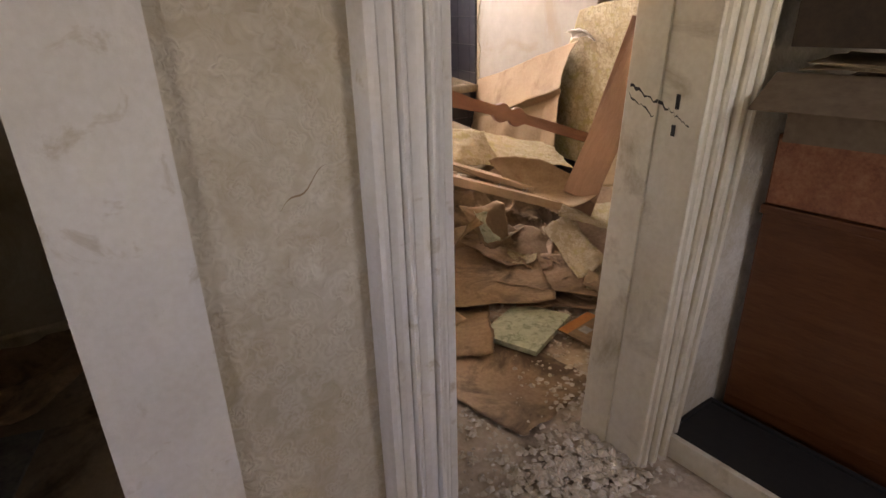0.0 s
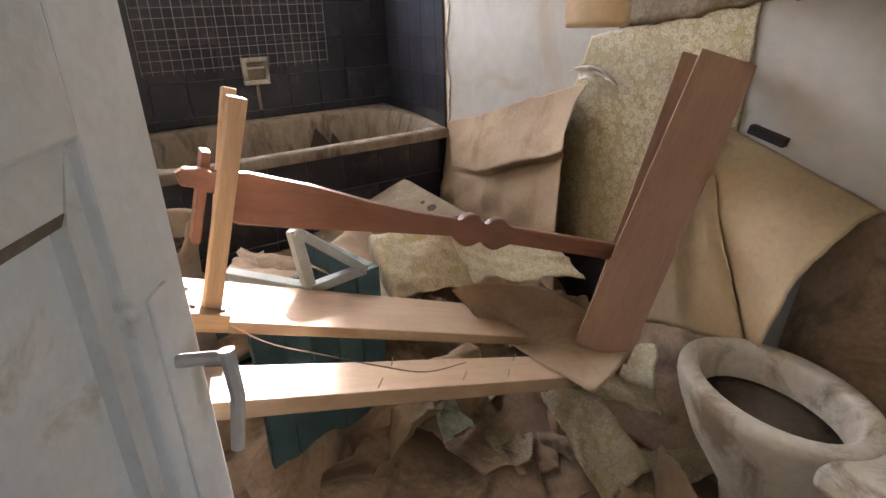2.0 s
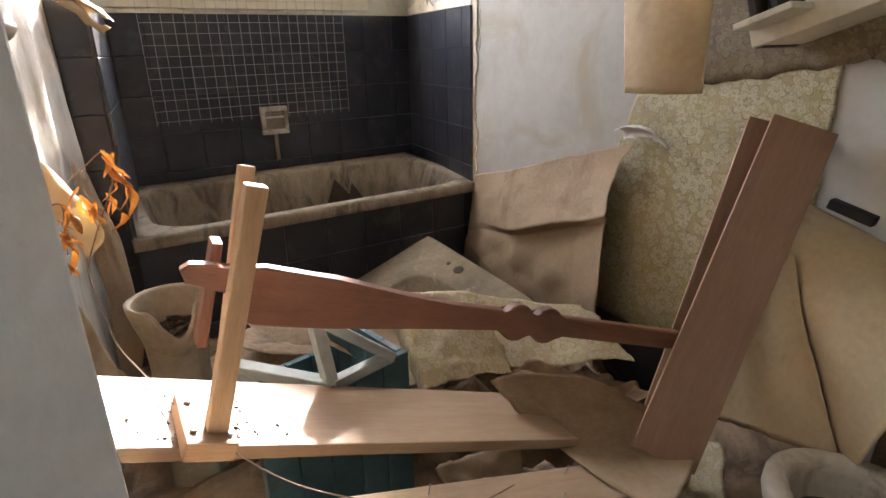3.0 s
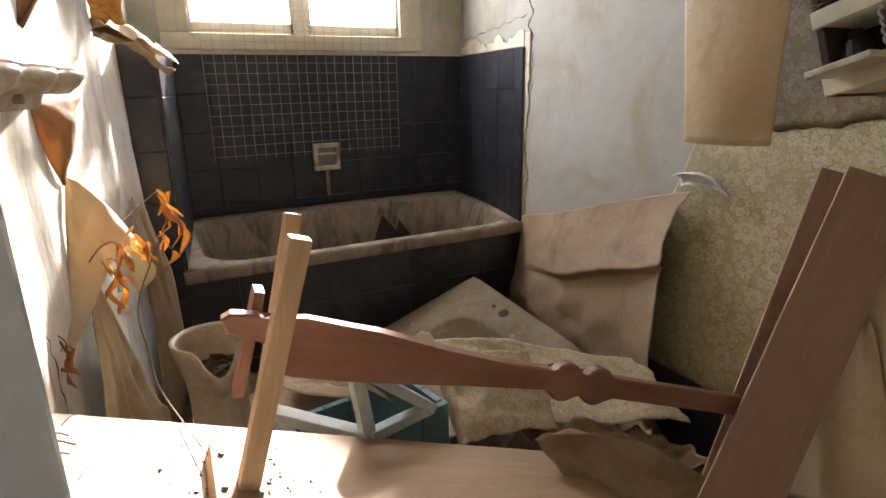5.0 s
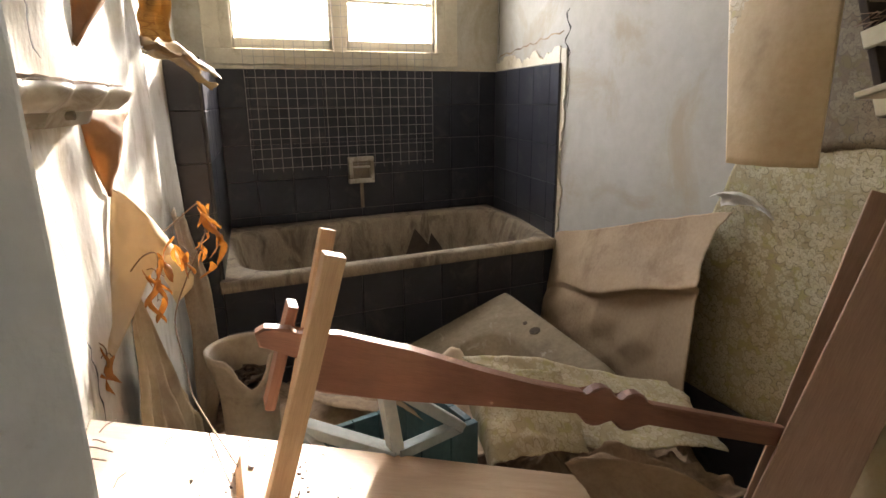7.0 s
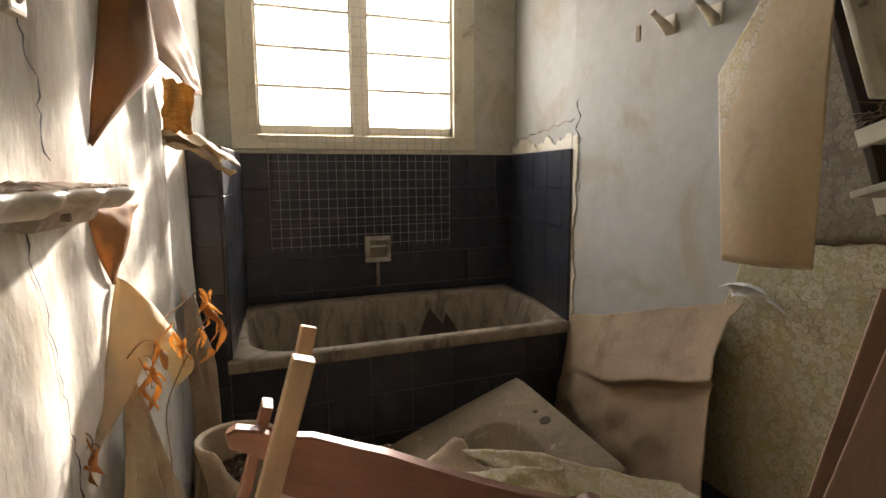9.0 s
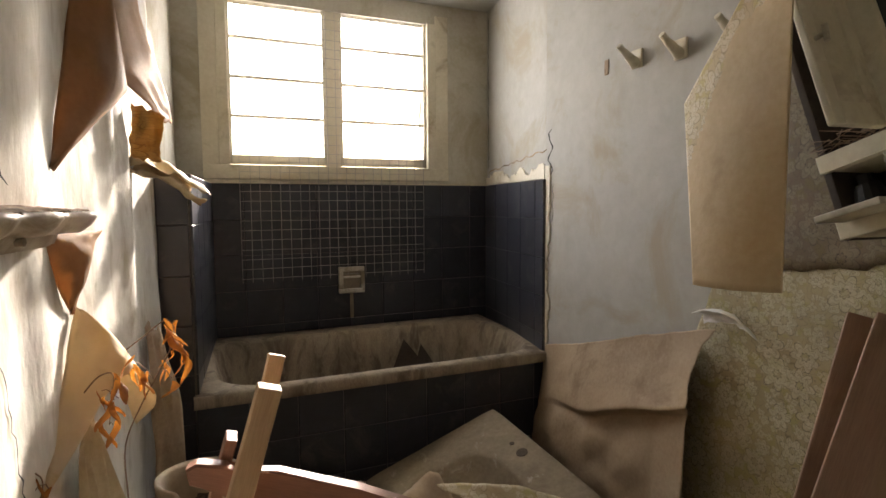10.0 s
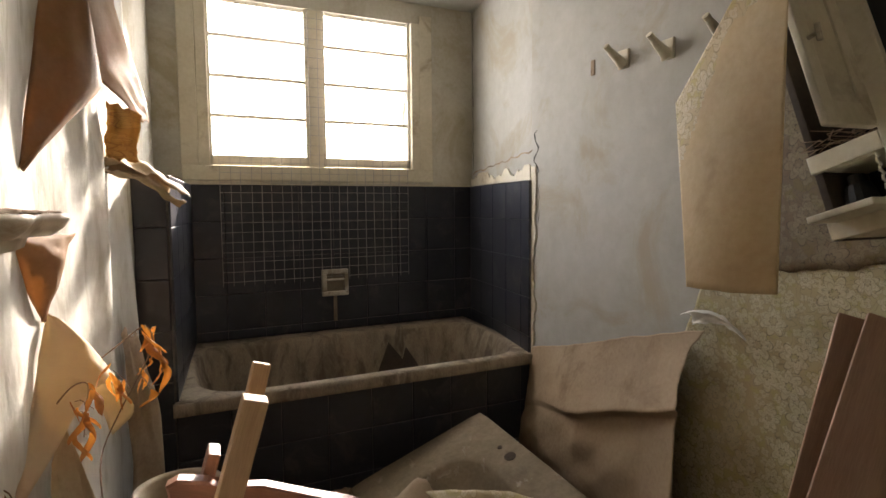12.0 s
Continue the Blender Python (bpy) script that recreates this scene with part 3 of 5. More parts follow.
        hp = part("handle_plate", boxed(w - 0.064, w - 0.034, y0, y1, 0.905, 1.125, 0.0015), WHITE_PAINT, D, "paint-smeared handle plate")
        bm = bmesh.new()
        rod(bm, [(w - 0.050, s * 0.02, 1.065), (w - 0.050, s * 0.064, 1.067)], 0.0055)
        rod(bm, [(w - 0.050, s * 0.060, 1.073), (w - 0.054, s * 0.063, 1.035), (w - 0.062, s * 0.058, 0.990)], 0.0065, 8, 0.0055)
        part("lever", bm, STEEL, hp)
    return D


door_leaf()


# ---- bathtub ----
def rounded(cx, cy, hx, hy, r, z, n=6):
    pts = []
    for k, (sx, sy) in enumerate(((1, 1), (-1, 1), (-1, -1), (1, -1))):
        for i in range(n + 1):
            a = math.pi / 2 * (k + i / n)
            pts.append((cx + sx * (hx - r) + r * math.cos(a), cy + sy * (hy - r) + r * math.sin(a), z))
    return pts


def bathtub():
    T = thing("bathtub", frame_of((1.13, 4.336, -0.005), (1, 0, 0), (0, -0.045, 1)), "built-in bathtub caked in brown dust and grime", "bathtub")
    L, Wd = 1.66, 0.86
    bm = bmesh.new()
    outer = [(x, y, 0.70) for x, y, _ in rounded(L / 2 - 0.01, Wd / 2 - 0.005, L / 2 + 0.0, Wd / 2, 0.005, 0)]
    outer_low = [(x, y, 0.655) for x, y, _ in outer]
    loops = [outer_low, outer]
    for hx, hy, r, z in ((0.755, 0.345, 0.19, 0.703), (0.742, 0.33, 0.18, 0.685), (0.71, 0.30, 0.16, 0.55), (0.64, 0.25, 0.14, 0.36), (0.56, 0.19, 0.12, 0.315)):
        loops.append(rounded(L / 2 + 0.0, Wd / 2 - 0.03, hx, hy, r, z))
    loft(bm, loops, False, True)
    part("tub_body", bm, DUSTY_ENAMEL, T, "dusty enamelled tub", True)
    bm = bmesh.new()
    for x, y, w, h in ((1.06, 0.54, 0.17, 0.285), (1.16, 0.53, 0.13, 0.25)):
        vs = [bm.verts.new(p) for p in ((x - w, y - 0.04, 0.36), (x + w, y - 0.02, 0.38), (x + w * 0.5, y + 0.10, 0.36 + h * 0.7), (x + 0.02, y + 0.13, 0.36 + h))]
        bm.faces.new(vs)
        ap = bm.verts.new((x, y + 0.16, 0.42))
        for i in range(4):
            bm.faces.new((vs[i], vs[(i + 1) % 4], ap))
    part("debris", bm, KRAFT_BROWN, T, "shards of brown debris lying in the tub")
    return T


bathtub()
solo("tub_apron", boxed(1.13, 2.728, 4.352, 4.43, 0, 0.655), GROUT, "brick apron under the tub front", "tub apron", kind="structure")


def rubble(name, n, spots, size, mat, label, seed):
    """Countless chips lying on the floor."""
    rnd = random.Random(seed)
    bm = bmesh.new()
    for _ in range(n):
        x0, x1, y0, y1, z = rnd.choice(spots)
        c = Vector((rnd.uniform(x0, x1), rnd.uniform(y0, y1), z))
        s = size * rnd.uniform(0.25, 1.0) ** 1.6 + 0.002
        vs = []
        for k in range(5):
            a = k * 1.257 + rnd.uniform(-0.4, 0.4)
            vs.append(bm.verts.new(c + Vector((s * math.cos(a) * rnd.uniform(0.6, 1), s * math.sin(a) * rnd.uniform(0.6, 1), rnd.uniform(0, 0.2) * s))))
        ap = bm.verts.new(c + Vector((rnd.uniform(-0.3, 0.3) * s, rnd.uniform(-0.3, 0.3) * s, s * rnd.uniform(0.3, 0.8))))
        for k in range(5):
            bm.faces.new((vs[k], vs[(k + 1) % 5], ap))
        bm.faces.new(vs[::-1])
    return solo(name, bm, mat, label, "rubble", kind="stuff")

rubble("rubble", 2600, [(0.72, 1.40, 1.5, 2.1, 0.004), (1.25, 2.0, 1.9, 2.6, 0.01), (1.7, 2.1, 1.95, 2.45, 0.01)], 0.016, RUBBLE, "grey plaster chips and crumbs on the floor", 3)
rubble("plaster_crust", 700, [(0.90, 1.30, 1.52, 1.84, 0.004), (1.0, 1.28, 1.55, 1.75, 0.012)], 0.020, RUBBLE, "broken plaster crust on the threshold", 5)


# ---- fallen bed frame ----
def board(name, p0, p1, width, thick, mat, label, category, up=(0, 0, 1), side=1, group=""):
    """A plank whose top edge runs from p0 to p1, width to the side of its own y."""
    d = Vector(p1) - Vector(p0)
    bm = boxed(0, d.length, min(0, side * width), max(0, side * width), -thick, 0, 0.003)
    return solo(name, bm, mat, label, category, frame_of(p0, d, up), group)


board("bed_board", (0.84, 2.83, 0.860), (1.93, 2.785, 0.422), 0.235, 0.026, PLANK_WOOD, "wide veneered bed board slanting across the debris", "board", (0.02, 0, 1))
LP = board("bed_slat_board", (0.84, 2.575, 0.815), (1.93, 2.598, 0.393), 0.125, 0.034, PLANK_WOOD, "raw plank with nails slanting over the debris", "plank", (0, 0, 1))
for k, (x, y) in enumerate(((0.55, 0.012), (0.64, 0.10), (0.78, 0.02), (0.93, 0.02), (1.02, 0.10))):
    bm = rod(bmesh.new(), [(x, y, -0.01), (x + 0.006 * (-1) ** k, y, 0.022)], 0.0014, 5)
    n_ = part("nail", bm, WIRE, LP)


rl = random.Random(77)
for k in range(7):
    f_ = rl.uniform(0.02, 0.20)
    c_ = Vector((0.84, 2.83, 0.862)).lerp(Vector((1.93, 2.785, 0.424)), f_) + Vector((0, rl.uniform(0.03, 0.2), 0.003))
    a_ = rl.uniform(0, 6.28)
    t_ = Vector((math.cos(a_), math.sin(a_), -0.4 * math.cos(a_))) * rl.uniform(0.015, 0.045)
    solo("twig", rod(bmesh.new(), [c_, c_ + t_ * 0.5 + Vector((0, 0, 0.006)), c_ + t_ + Vector((0.004, 0.003, 0.003))], 0.0011, 5), STEM, "tiny dry twig lying on the veneered board", "twig", None, "twigs on the board")
crumbs = bmesh.new()
for k in range(260):
    f_ = 0.255 + rl.gauss(0, 0.045)
    c_ = Vector((0.84, 2.83, 0.861)).lerp(Vector((1.93, 2.785, 0.423)), f_) + Vector((0, rl.uniform(0.005, 0.22), 0.0))
    r_ = rl.uniform(0.001, 0.0045)
    v_ = [crumbs.verts.new(c_ + Vector((r_ * rl.uniform(-1.5, 1.5), r_ * rl.uniform(-1.5, 1.5), r_ * h))) for h in (0, 0, 0, 1.2)]
    for q_ in ((0, 1, 2), (0, 1, 3), (1, 2, 3), (2, 0, 3)):
        crumbs.faces.new([v_[i] for i in q_])
solo("sawdust", crumbs, DIRT, "dark crumbs and dirt round the foot of the post", "debris", kind="stuff")


def headboard_rail():
    """A carved rail: a tapering board with a double knob."""
    d = Vector((2.235, 2.75, 0.640)) - Vector((1.128, 2.915, 1.016))
    L = d.length
    up = [(-0.012, 0.010), (0.0, 0.022), (0.04, 0.027), (0.055, 0.020), (0.12, 0.034), (0.25, 0.030), (0.38, 0.016), (0.50, 0.008), (0.618, 0.008)]
    lo = [(0.618, -0.036), (0.45, -0.048), (0.25, -0.066), (0.12, -0.074), (0.075, -0.066), (0.07, -0.016), (0.03, -0.013), (0.0, -0.012)]
    out = up[:]
    for cx in (0.664, 0.746):
        out += [(cx + 0.039 * math.cos(a), -0.013 + 0.039 * math.sin(a)) for a in (2.7, 2.3, 1.95, 1.57, 1.19, 0.84, 0.45)]
    out += [(0.795, 0.008), (L, 0.006), (L, -0.042), (0.795, -0.036)]
    for cx in (0.746, 0.664):
        out += [(cx + 0.041 * math.cos(a), -0.018 + 0.041 * math.sin(a)) for a in (-0.45, -0.84, -1.19, -1.57, -1.95, -2.3, -2.7)]
    out += lo
    bm = prism(bmesh.new(), out, -0.014, 0.014, 0.004)
    R = solo("headboard_rail", bm, RAIL_WOOD, "reddish carved headboard rail with a double knob", "bed rail", frame_of((1.128, 2.915, 1.016), d))
    return R


headboard_rail()


def leaning_post():
    """Two uprights bolted to a foot block, with a cross piece."""
    base = Vector((1.10, 2.86, 0.752))
    x = Vector((0.70, -0.03, -0.285)).normalized()
    P = thing("bed_post", frame_of(base, x), "light wood bed post bolted upright on the board", "bed post")
    q = P.matrix_basis.inverted()
    for a, b, w in (((1.110, 2.825, 0.745), (1.232, 2.812, 1.169), 0.0165), ((1.145, 2.935, 0.745), (1.266, 2.998, 1.165), 0.014)):
        a, b = q @ Vector(a), q @ Vector(b)
        m = frame_of(a, b - a, (0, 1, 0))
        o = part("upright", boxed(0, (b - a).length, -w, w, -w * 0.9, w * 0.9, 0.003), RAW_WOOD, P)
        o.matrix_basis = m
    part("foot_block", boxed(-0.042, 0.038, -0.080, 0.085, 0.001, 0.034, 0.004), RAW_WOOD, P)
    a, b = q @ Vector((1.186, 2.94, 1.058)), q @ Vector((1.134, 2.955, 0.872))
    o = part("cross_piece", boxed(0, (b - a).length, -0.020, 0.020, -0.009, 0.009, 0.003), RAIL_WOOD, P)
    o.matrix_basis = frame_of(a, b - a, (1, 0, 0))
    for s in ((-0.028, -0.045), (-0.026, 0.045), (0.026, -0.055)):
        part("bolt", rod(bmesh.new(), [(s[0], s[1], 0.033), (s[0], s[1], 0.039)], 0.0055, 6), WIRE, P)
    return P


leaning_post()

# boards leaning on the stripped wall
def leaning_board(a0, a1, b0, b1, mat, label):
    """A flat panel from its foot (a0, a1) to its top (b0, b1)."""
    a0, a1, b0, b1 = (Vector(p) for p in (a0, a1, b0, b1))
    w = ((a1 - a0).length + (b1 - b0).length) / 2
    d = (b0 + b1 - a0 - a1) / 2
    side = (a1 - a0 + b1 - b0).normalized()
    z = d.cross(side).normalized()
    m = frame_of((a0 + a1) / 2, d, z)
    return solo("leaning_board", boxed(0, d.length, -w / 2, w / 2, -0.008, 0.008, 0.003), mat, label, "board", m, "leaning boards")


leaning_board((2.02, 2.70, 0.40), (2.145, 2.60, 0.36), (2.549, 2.762, 1.164), (2.605, 2.628, 1.136), PANEL_WOOD, "brown hardboard panel leaning on the wall")
leaning_board((2.07, 2.755, 0.30), (2.19, 2.655, 0.26), (2.555, 2.825, 1.158), (2.61, 2.70, 1.13), PANEL_WOOD, "darker brown panel leaning behind another")


leaning_board((2.40, 2.36, 0.0), (2.36, 2.02, 0.0), (2.585, 2.36, 0.80), (2.575, 2.02, 0.80), KRAFT_DARK, "dark damp hardboard leaning behind the toilet")


# ---- pedestal and sink ----
def pedestal():
    P = thing("sink_pedestal", pose(1.135, 3.462, 0), "dusty porcelain sink pedestal standing upright, chipped open", "sink pedestal")
    bm = bmesh.new()
    loops, inner = [], []
    for z, r, f in ((0.0, 0.115, 1), (0.05, 0.11, 1), (0.10, 0.086, 1), (0.45, 0.074, 1), (0.60, 0.076, 1), (0.67, 0.080, 1), (0.72, 0.090, 1), (0.755, 0.098, 1), (0.772, 0.100, 1), (0.775, 0.095, 0), (0.765, 0.084, 0), (0.72, 0.074, 0), (0.66, 0.060, 0)):
        lp = []
        for k in range(40):
            a = k * 2 * math.pi / 40
            notch = max(0, 1 - abs((a + math.pi / 2 - 0.05 + math.pi) % (2 * math.pi) - math.pi) / 0.55) ** 0.6
            zz = z - (0.085 * notch if z > 0.71 else 0.03 * notch if z > 0.65 else 0)
            facet = 1 - 0.07 * abs(math.cos(4 * a)) * (0.08 < z < 0.70) - 0.14 * (notch > 0.45) * (0.08 < z < 0.66)
            lp.append((r * facet * math.cos(a), r * 0.95 * facet * math.sin(a), zz))
        loops.append(lp)
    loft(bm, loops, True, True)
    part("column", bm, SHAFT_PORCELAIN, P, "", True)
    part("dirt", sheet(lambda u, v: (0.062 * math.cos(6.2832 * u) * v, 0.058 * math.sin(6.2832 * u) * v, 0.685 + 0.012 * math.sin(9 * u) * v), 24, 8, 0.004, 0, 0.02, 75, 11), [DIRT, DIRT], P, "brown crumbs lying in the open top")
    return P


pedestal()


def sink():
    """A fallen washbasin lying on its back, with tap holes."""
    S = thing("sink", frame_of((2.127, 3.875, 0.408), (0, -1, -0.08), (-0.35, 0, 0.935)), "dusty washbasin lying loose on the debris", "sink")
    bm = bmesh.new()
    n = 64
    def outline(k, z, grow=0.0):
        a = k * 2 * math.pi / n
        c, s = math.cos(a), math.sin(a)
        e = 40.0
        r = (abs(c) ** e + abs(s) ** e) ** (-1 / e)
        return (0.07 + (0.385 + grow) * r * c, -0.085 + (0.322 + grow) * r * s, z)
    def bowl(k, z, a_, b_, y0):
        t_ = k * 2 * math.pi / n
        c, s = math.cos(t_), math.sin(t_)
        r = (abs(c) ** 3.2 + abs(s) ** 3.2) ** (-1 / 3.2)
        return (0.14 + a_ * r * c, y0 + b_ * r * s, z)
    loops = [[outline(k, -0.13, -0.17) for k in range(n)], [outline(k, -0.06, -0.015) for k in range(n)], [outline(k, -0.010) for k in range(n)], [outline(k, 0.0, -0.007) for k in range(n)],
             [bowl(k, 0.004, 0.272, 0.215, -0.135) for k in range(n)], [bowl(k, -0.006, 0.258, 0.203, -0.135) for k in range(n)], [bowl(k, -0.05, 0.215, 0.165, -0.13) for k in range(n)], [bowl(k, -0.11, 0.14, 0.10, -0.13) for k in range(n)], [bowl(k, -0.125, 0.05, 0.04, -0.13) for k in range(n)]]
    loft(bm, loops, True, True)
    part("basin", bm, DUSTY_PORCELAIN, S, "", True)
    # holes are flat discs, their inner shade painted with the matte dirt colour
    for x, r in ((0.045, 0.023), (-0.03, 0.010)):
        part("tap_hole", rod(bmesh.new(), [(x, 0.16, -0.004), (x, 0.16, 0.0045)], r, 14), DIRT, S)
    return S


sink()


# ---- toilet ----
def toilet():
    T = thing("toilet", frame_of((2.182, 2.225, 0), (-0.20, -0.98, 0)), "dirty white toilet bowl without seat, half full of debris", "toilet")
    n = 36
    def ring(z, a, b, x0, pinch=0.0):
        return [(x0 + a * math.cos(k * 2 * math.pi / n) * (1 if math.cos(k * 2 * math.pi / n) < 0 else 1 + pinch), b * math.sin(k * 2 * math.pi / n), z) for k in range(n)]
    loops = [ring(0, 0.13, 0.10, 0.06, 0.4), ring(0.06, 0.11, 0.085, 0.06, 0.4), ring(0.18, 0.12, 0.09, 0.04, 0.3), ring(0.30, 0.18, 0.135, 0.0, 0.1), ring(0.40, 0.225, 0.168, 0), ring(0.445, 0.238, 0.178, 0), ring(0.468, 0.236, 0.176, 0), ring(0.474, 0.226, 0.167, 0), ring(0.473, 0.196, 0.137, 0), ring(0.466, 0.188, 0.128, 0), ring(0.44, 0.190, 0.130, 0), ring(0.40, 0.185, 0.126, 0), ring(0.34, 0.15, 0.10, 0), ring(0.32, 0.05, 0.04, 0)]
    part("bowl", loft(bmesh.new(), loops, True, True), PORCELAIN, T, "", True)
    part("fill", loft(bmesh.new(), [ring(0.385, 0.175, 0.115, 0), ring(0.40, 0.11, 0.07, -0.01), ring(0.395, 0.03, 0.02, 0.02)], True, True), DIRT, T, "brown debris filling the bowl", True)
    part("back_ledge", boxed(0.20, 0.335, -0.14, 0.14, 0.42, 0.468, 0.014), PORCELAIN, T)
    return T


toilet()


# ---- teal crate ----
def crate():
    C = thing("crate", pose(1.405, 3.30, 0.06, 0, 0, 9), "teal painted wooden crate with pale blue bars, lying open", "crate")
    for k in range(5):
        part("slat", boxed(-0.21 + 0.084 * k, -0.129 + 0.084 * k, -0.205, -0.185, 0, 0.545, 0.002), TEAL, C)
        part("slat", boxed(0.185, 0.205, -0.18 + 0.076 * k, -0.106 + 0.076 * k, 0, 0.545, 0.002), TEAL, C)
        part("slat", boxed(-0.21 + 0.084 * k, -0.129 + 0.084 * k, 0.185, 0.205, 0, 0.40, 0.002), TEAL, C)
    def bar(a, b, w, h):
        a, b = Vector(a), Vector(b)
        o = part("bar", boxed(0, (b - a).length, -w, w, -h, h, 0.003), PALE_BLUE, C)
        o.matrix_basis = frame_of(a, b - a)
    q = C.matrix_basis.inverted()
    A, B, E, D = (q @ Vector(v) for v in ((1.585, 3.12, 0.615), (1.385, 3.085, 0.795), (1.395, 3.045, 0.640), (1.22, 3.16, 0.690)))
    bar(A, B, 0.020, 0.013)
    bar(E, B, 0.016, 0.012)
    bar(E, A, 0.014, 0.013)
    bar(D, E, 0.018, 0.013)
    bar(D, q @ Vector((1.27, 3.06, 0.60)), 0.014, 0.010)
    part("floor_board", boxed(-0.2, 0.19, -0.19, 0.19, 0.0, 0.015), TEAL, C)
    return C


crate()


# ---- peeling wallpaper on the stripped wall ----
def rwx(y):
    return 2.595 + (y - 1.87) * (0.135 / 2.47)


def lwx(y):
    return 0.59 + (y - 1.87) * (0.422 / 2.47)


def on_right(y, z, off=0.004):
    return (rwx(y) - off, y, z)


def on_left(y, z, off=0.004):
    return (lwx(y) + off, y, z)


WP = thing("wallpaper_right", pose(0, 0, 0), "yellow-green floral wallpaper still stuck to the wall", "wallpaper", kind="structure")
b_ = sheet(quad(on_right(3.62, 0.33), on_right(2.66, 0.36), on_right(2.66, 1.30), on_right(3.29, 1.20)), 60, 60, 0.002, 0.010, 0.0, 2)
o_ = paper_thing("lower_piece", b_, [FLORAL, KRAFT], "", "")
o_.parent = WP
# upper piece carries the shadow of the hanging strip in its colour
b_ = sheet(quad(on_right(3.16, 1.22, 0.007), on_right(2.52, 1.30, 0.007), on_right(2.52, 2.55, 0.007), on_right(3.16, 2.55, 0.007)), 30, 40, 0.003, 0.012, 0.0, 4)
o_ = paper_thing("upper_piece", b_, [FLORAL_SHADED, KRAFT], "stained piece of floral wallpaper, darkened with the hanging strip's shadow", "")
o_.parent = WP
for o_ in WP.children:
    for k_ in ("category",):
        if k_ in o_:
            del o_[k_]


def peel(u, v):
    """Big folded peel: a flap that leans out from its torn top, a sharp fold, and a slack bag under it."""
    u_, v_ = min(1, max(0, u)), min(1, max(0, v))
    y = 4.318 - 1.045 * u - 0.03 * max(0.0, u_ - 0.75) / 0.25 * max(0.0, 1 - v_ / 0.40) + 0.035 * math.sin(math.pi * min(1, v_ / 0.42)) * max(0, u_ - 0.8) / 0.2
    top = 0.735 + 0.30 * u ** 1.15
    fold = 0.455 + 0.34 * u ** 0.85 - 0.045 * math.sin(math.pi * u_ ** 1.4) + 0.010 * math.sin(11 * u_)
    reach = 0.135 * min(1.0, 0.28 + 1.5 * u_)
    sag = min(1.0, max(0.0, (u_ - 0.22) * 2.6)) * min(1.0, 0.35 + 4 * (1 - u_))
    if v < 0.45:
        k = v_ / 0.45
        z = top + (fold - top) * (v / 0.45)
        out = 0.012 + 0.045 * u_ + (reach - 0.045 * u_) * k ** 1.2 + 0.012 * math.sin(math.pi * k) * math.sin(5 * u_)
    elif v < 0.53:
        k = (v_ - 0.45) / 0.08
        z = fold - 0.030 * k
        out = 0.012 + reach - 0.060 * k * sag
    else:
        k = (v_ - 0.53) / 0.47
        z = (fold - 0.03) * (1 - k) + 0.10 * k
        start = 0.012 + reach - 0.060 * sag
        pleat = abs((u_ * 1.6 + k * 1.1) % 0.5 - 0.25) * 4 - 0.5
        cross = abs((u_ * 1.1 - k * 1.3 + 0.2) % 0.6 - 0.3) * 3.3 - 0.5
        out = start + 0.035 * math.sin(math.pi * k ** 0.8) + (0.013 * pleat + 0.012 * cross) * math.sin(math.pi * min(1, k * 1.2)) * (1 - 0.5 * u_)
    return (rwx(y) - max(0.006, out), y, z)


paper_thing("peeled_wallpaper", sheet(peel, 90, 90, 0.001, 0.014, 0.005, 6, 7.0, (0, 1, 1, 0), 0.35), [KRAFT, KRAFT], "large folded peel of wallpaper hanging off the wall, backing side out", "wallpaper")


def curl_tip(u, v):
    """A thin horn of paper that curls away from the torn corner."""
    a = -0.6 + v * 2.6
    y = 3.305 - 0.215 * u
    r = 0.032 * (1 - 0.92 * u * u)
    return (rwx(y) - 0.075 + r * math.sin(a), y, 1.075 + 0.035 * math.sin(2.4 * u) - 0.035 * u * u + r * math.cos(a) - 0.03)


paper_thing("curled_wallpaper", sheet(curl_tip, 20, 16, 0.001, 0.03, 0.006, 3), [WHITE_PAINT, WHITE_PAINT], "white curled tip of torn wallpaper on the wall", "wallpaper")


def hanging(u, v):
    """Strip that hangs free from above; v runs down."""
    right = Vector((2.62, 2.80, 2.60)).lerp(Vector((2.155, 2.715, 2.15)), min(1, v / 0.34)) if v < 0.34 else Vector((2.155, 2.715, 2.15)).lerp(Vector((2.155, 2.715, 1.248)), (v - 0.34) / 0.66)
    left_top, mid, low = Vector((2.62, 2.84, 2.60)), Vector((2.22, 3.02, 1.655)), Vector((2.122, 2.893, 1.244))
    k = 0.70
    left = left_top.lerp(Vector((2.165, 2.738, 1.95)), v / 0.48) if v < 0.48 else Vector((2.165, 2.738, 1.95)).lerp(mid, (v - 0.48) / (k - 0.48)) if v < k else mid.lerp(low, (v - k) / (1 - k))
    p = right.lerp(left, u)
    p.x += 0.02 * math.sin(u * math.pi) * math.sin(v * 5)
    return p


hb = sheet(hanging, 40, 90, 0.001, 0.0, 0.002, 9, 3)
for f_ in hb.faces:
    c_ = f_.calc_center_median()
    if c_.z > 1.42 and (3.02 - c_.y) * 0.723 + (1.655 - c_.z) * 0.691 * (c_.z > 1.655) < 0.065 + 0.05 * noise.noise(c_ * 8) - 0.25 * max(0.0, 1.66 - c_.z):
        f_.material_index = 2
paper_thing("hanging_wallpaper", hb, [KRAFT_PALE, KRAFT_PALE, FLORAL_FADED], "tan wallpaper strip hanging free from the wall top", "wallpaper")


def cone_curl(u, v):
    """Sheet that leaves the wall at its top, arches out over the toilet and hangs; u runs towards the door, v down."""
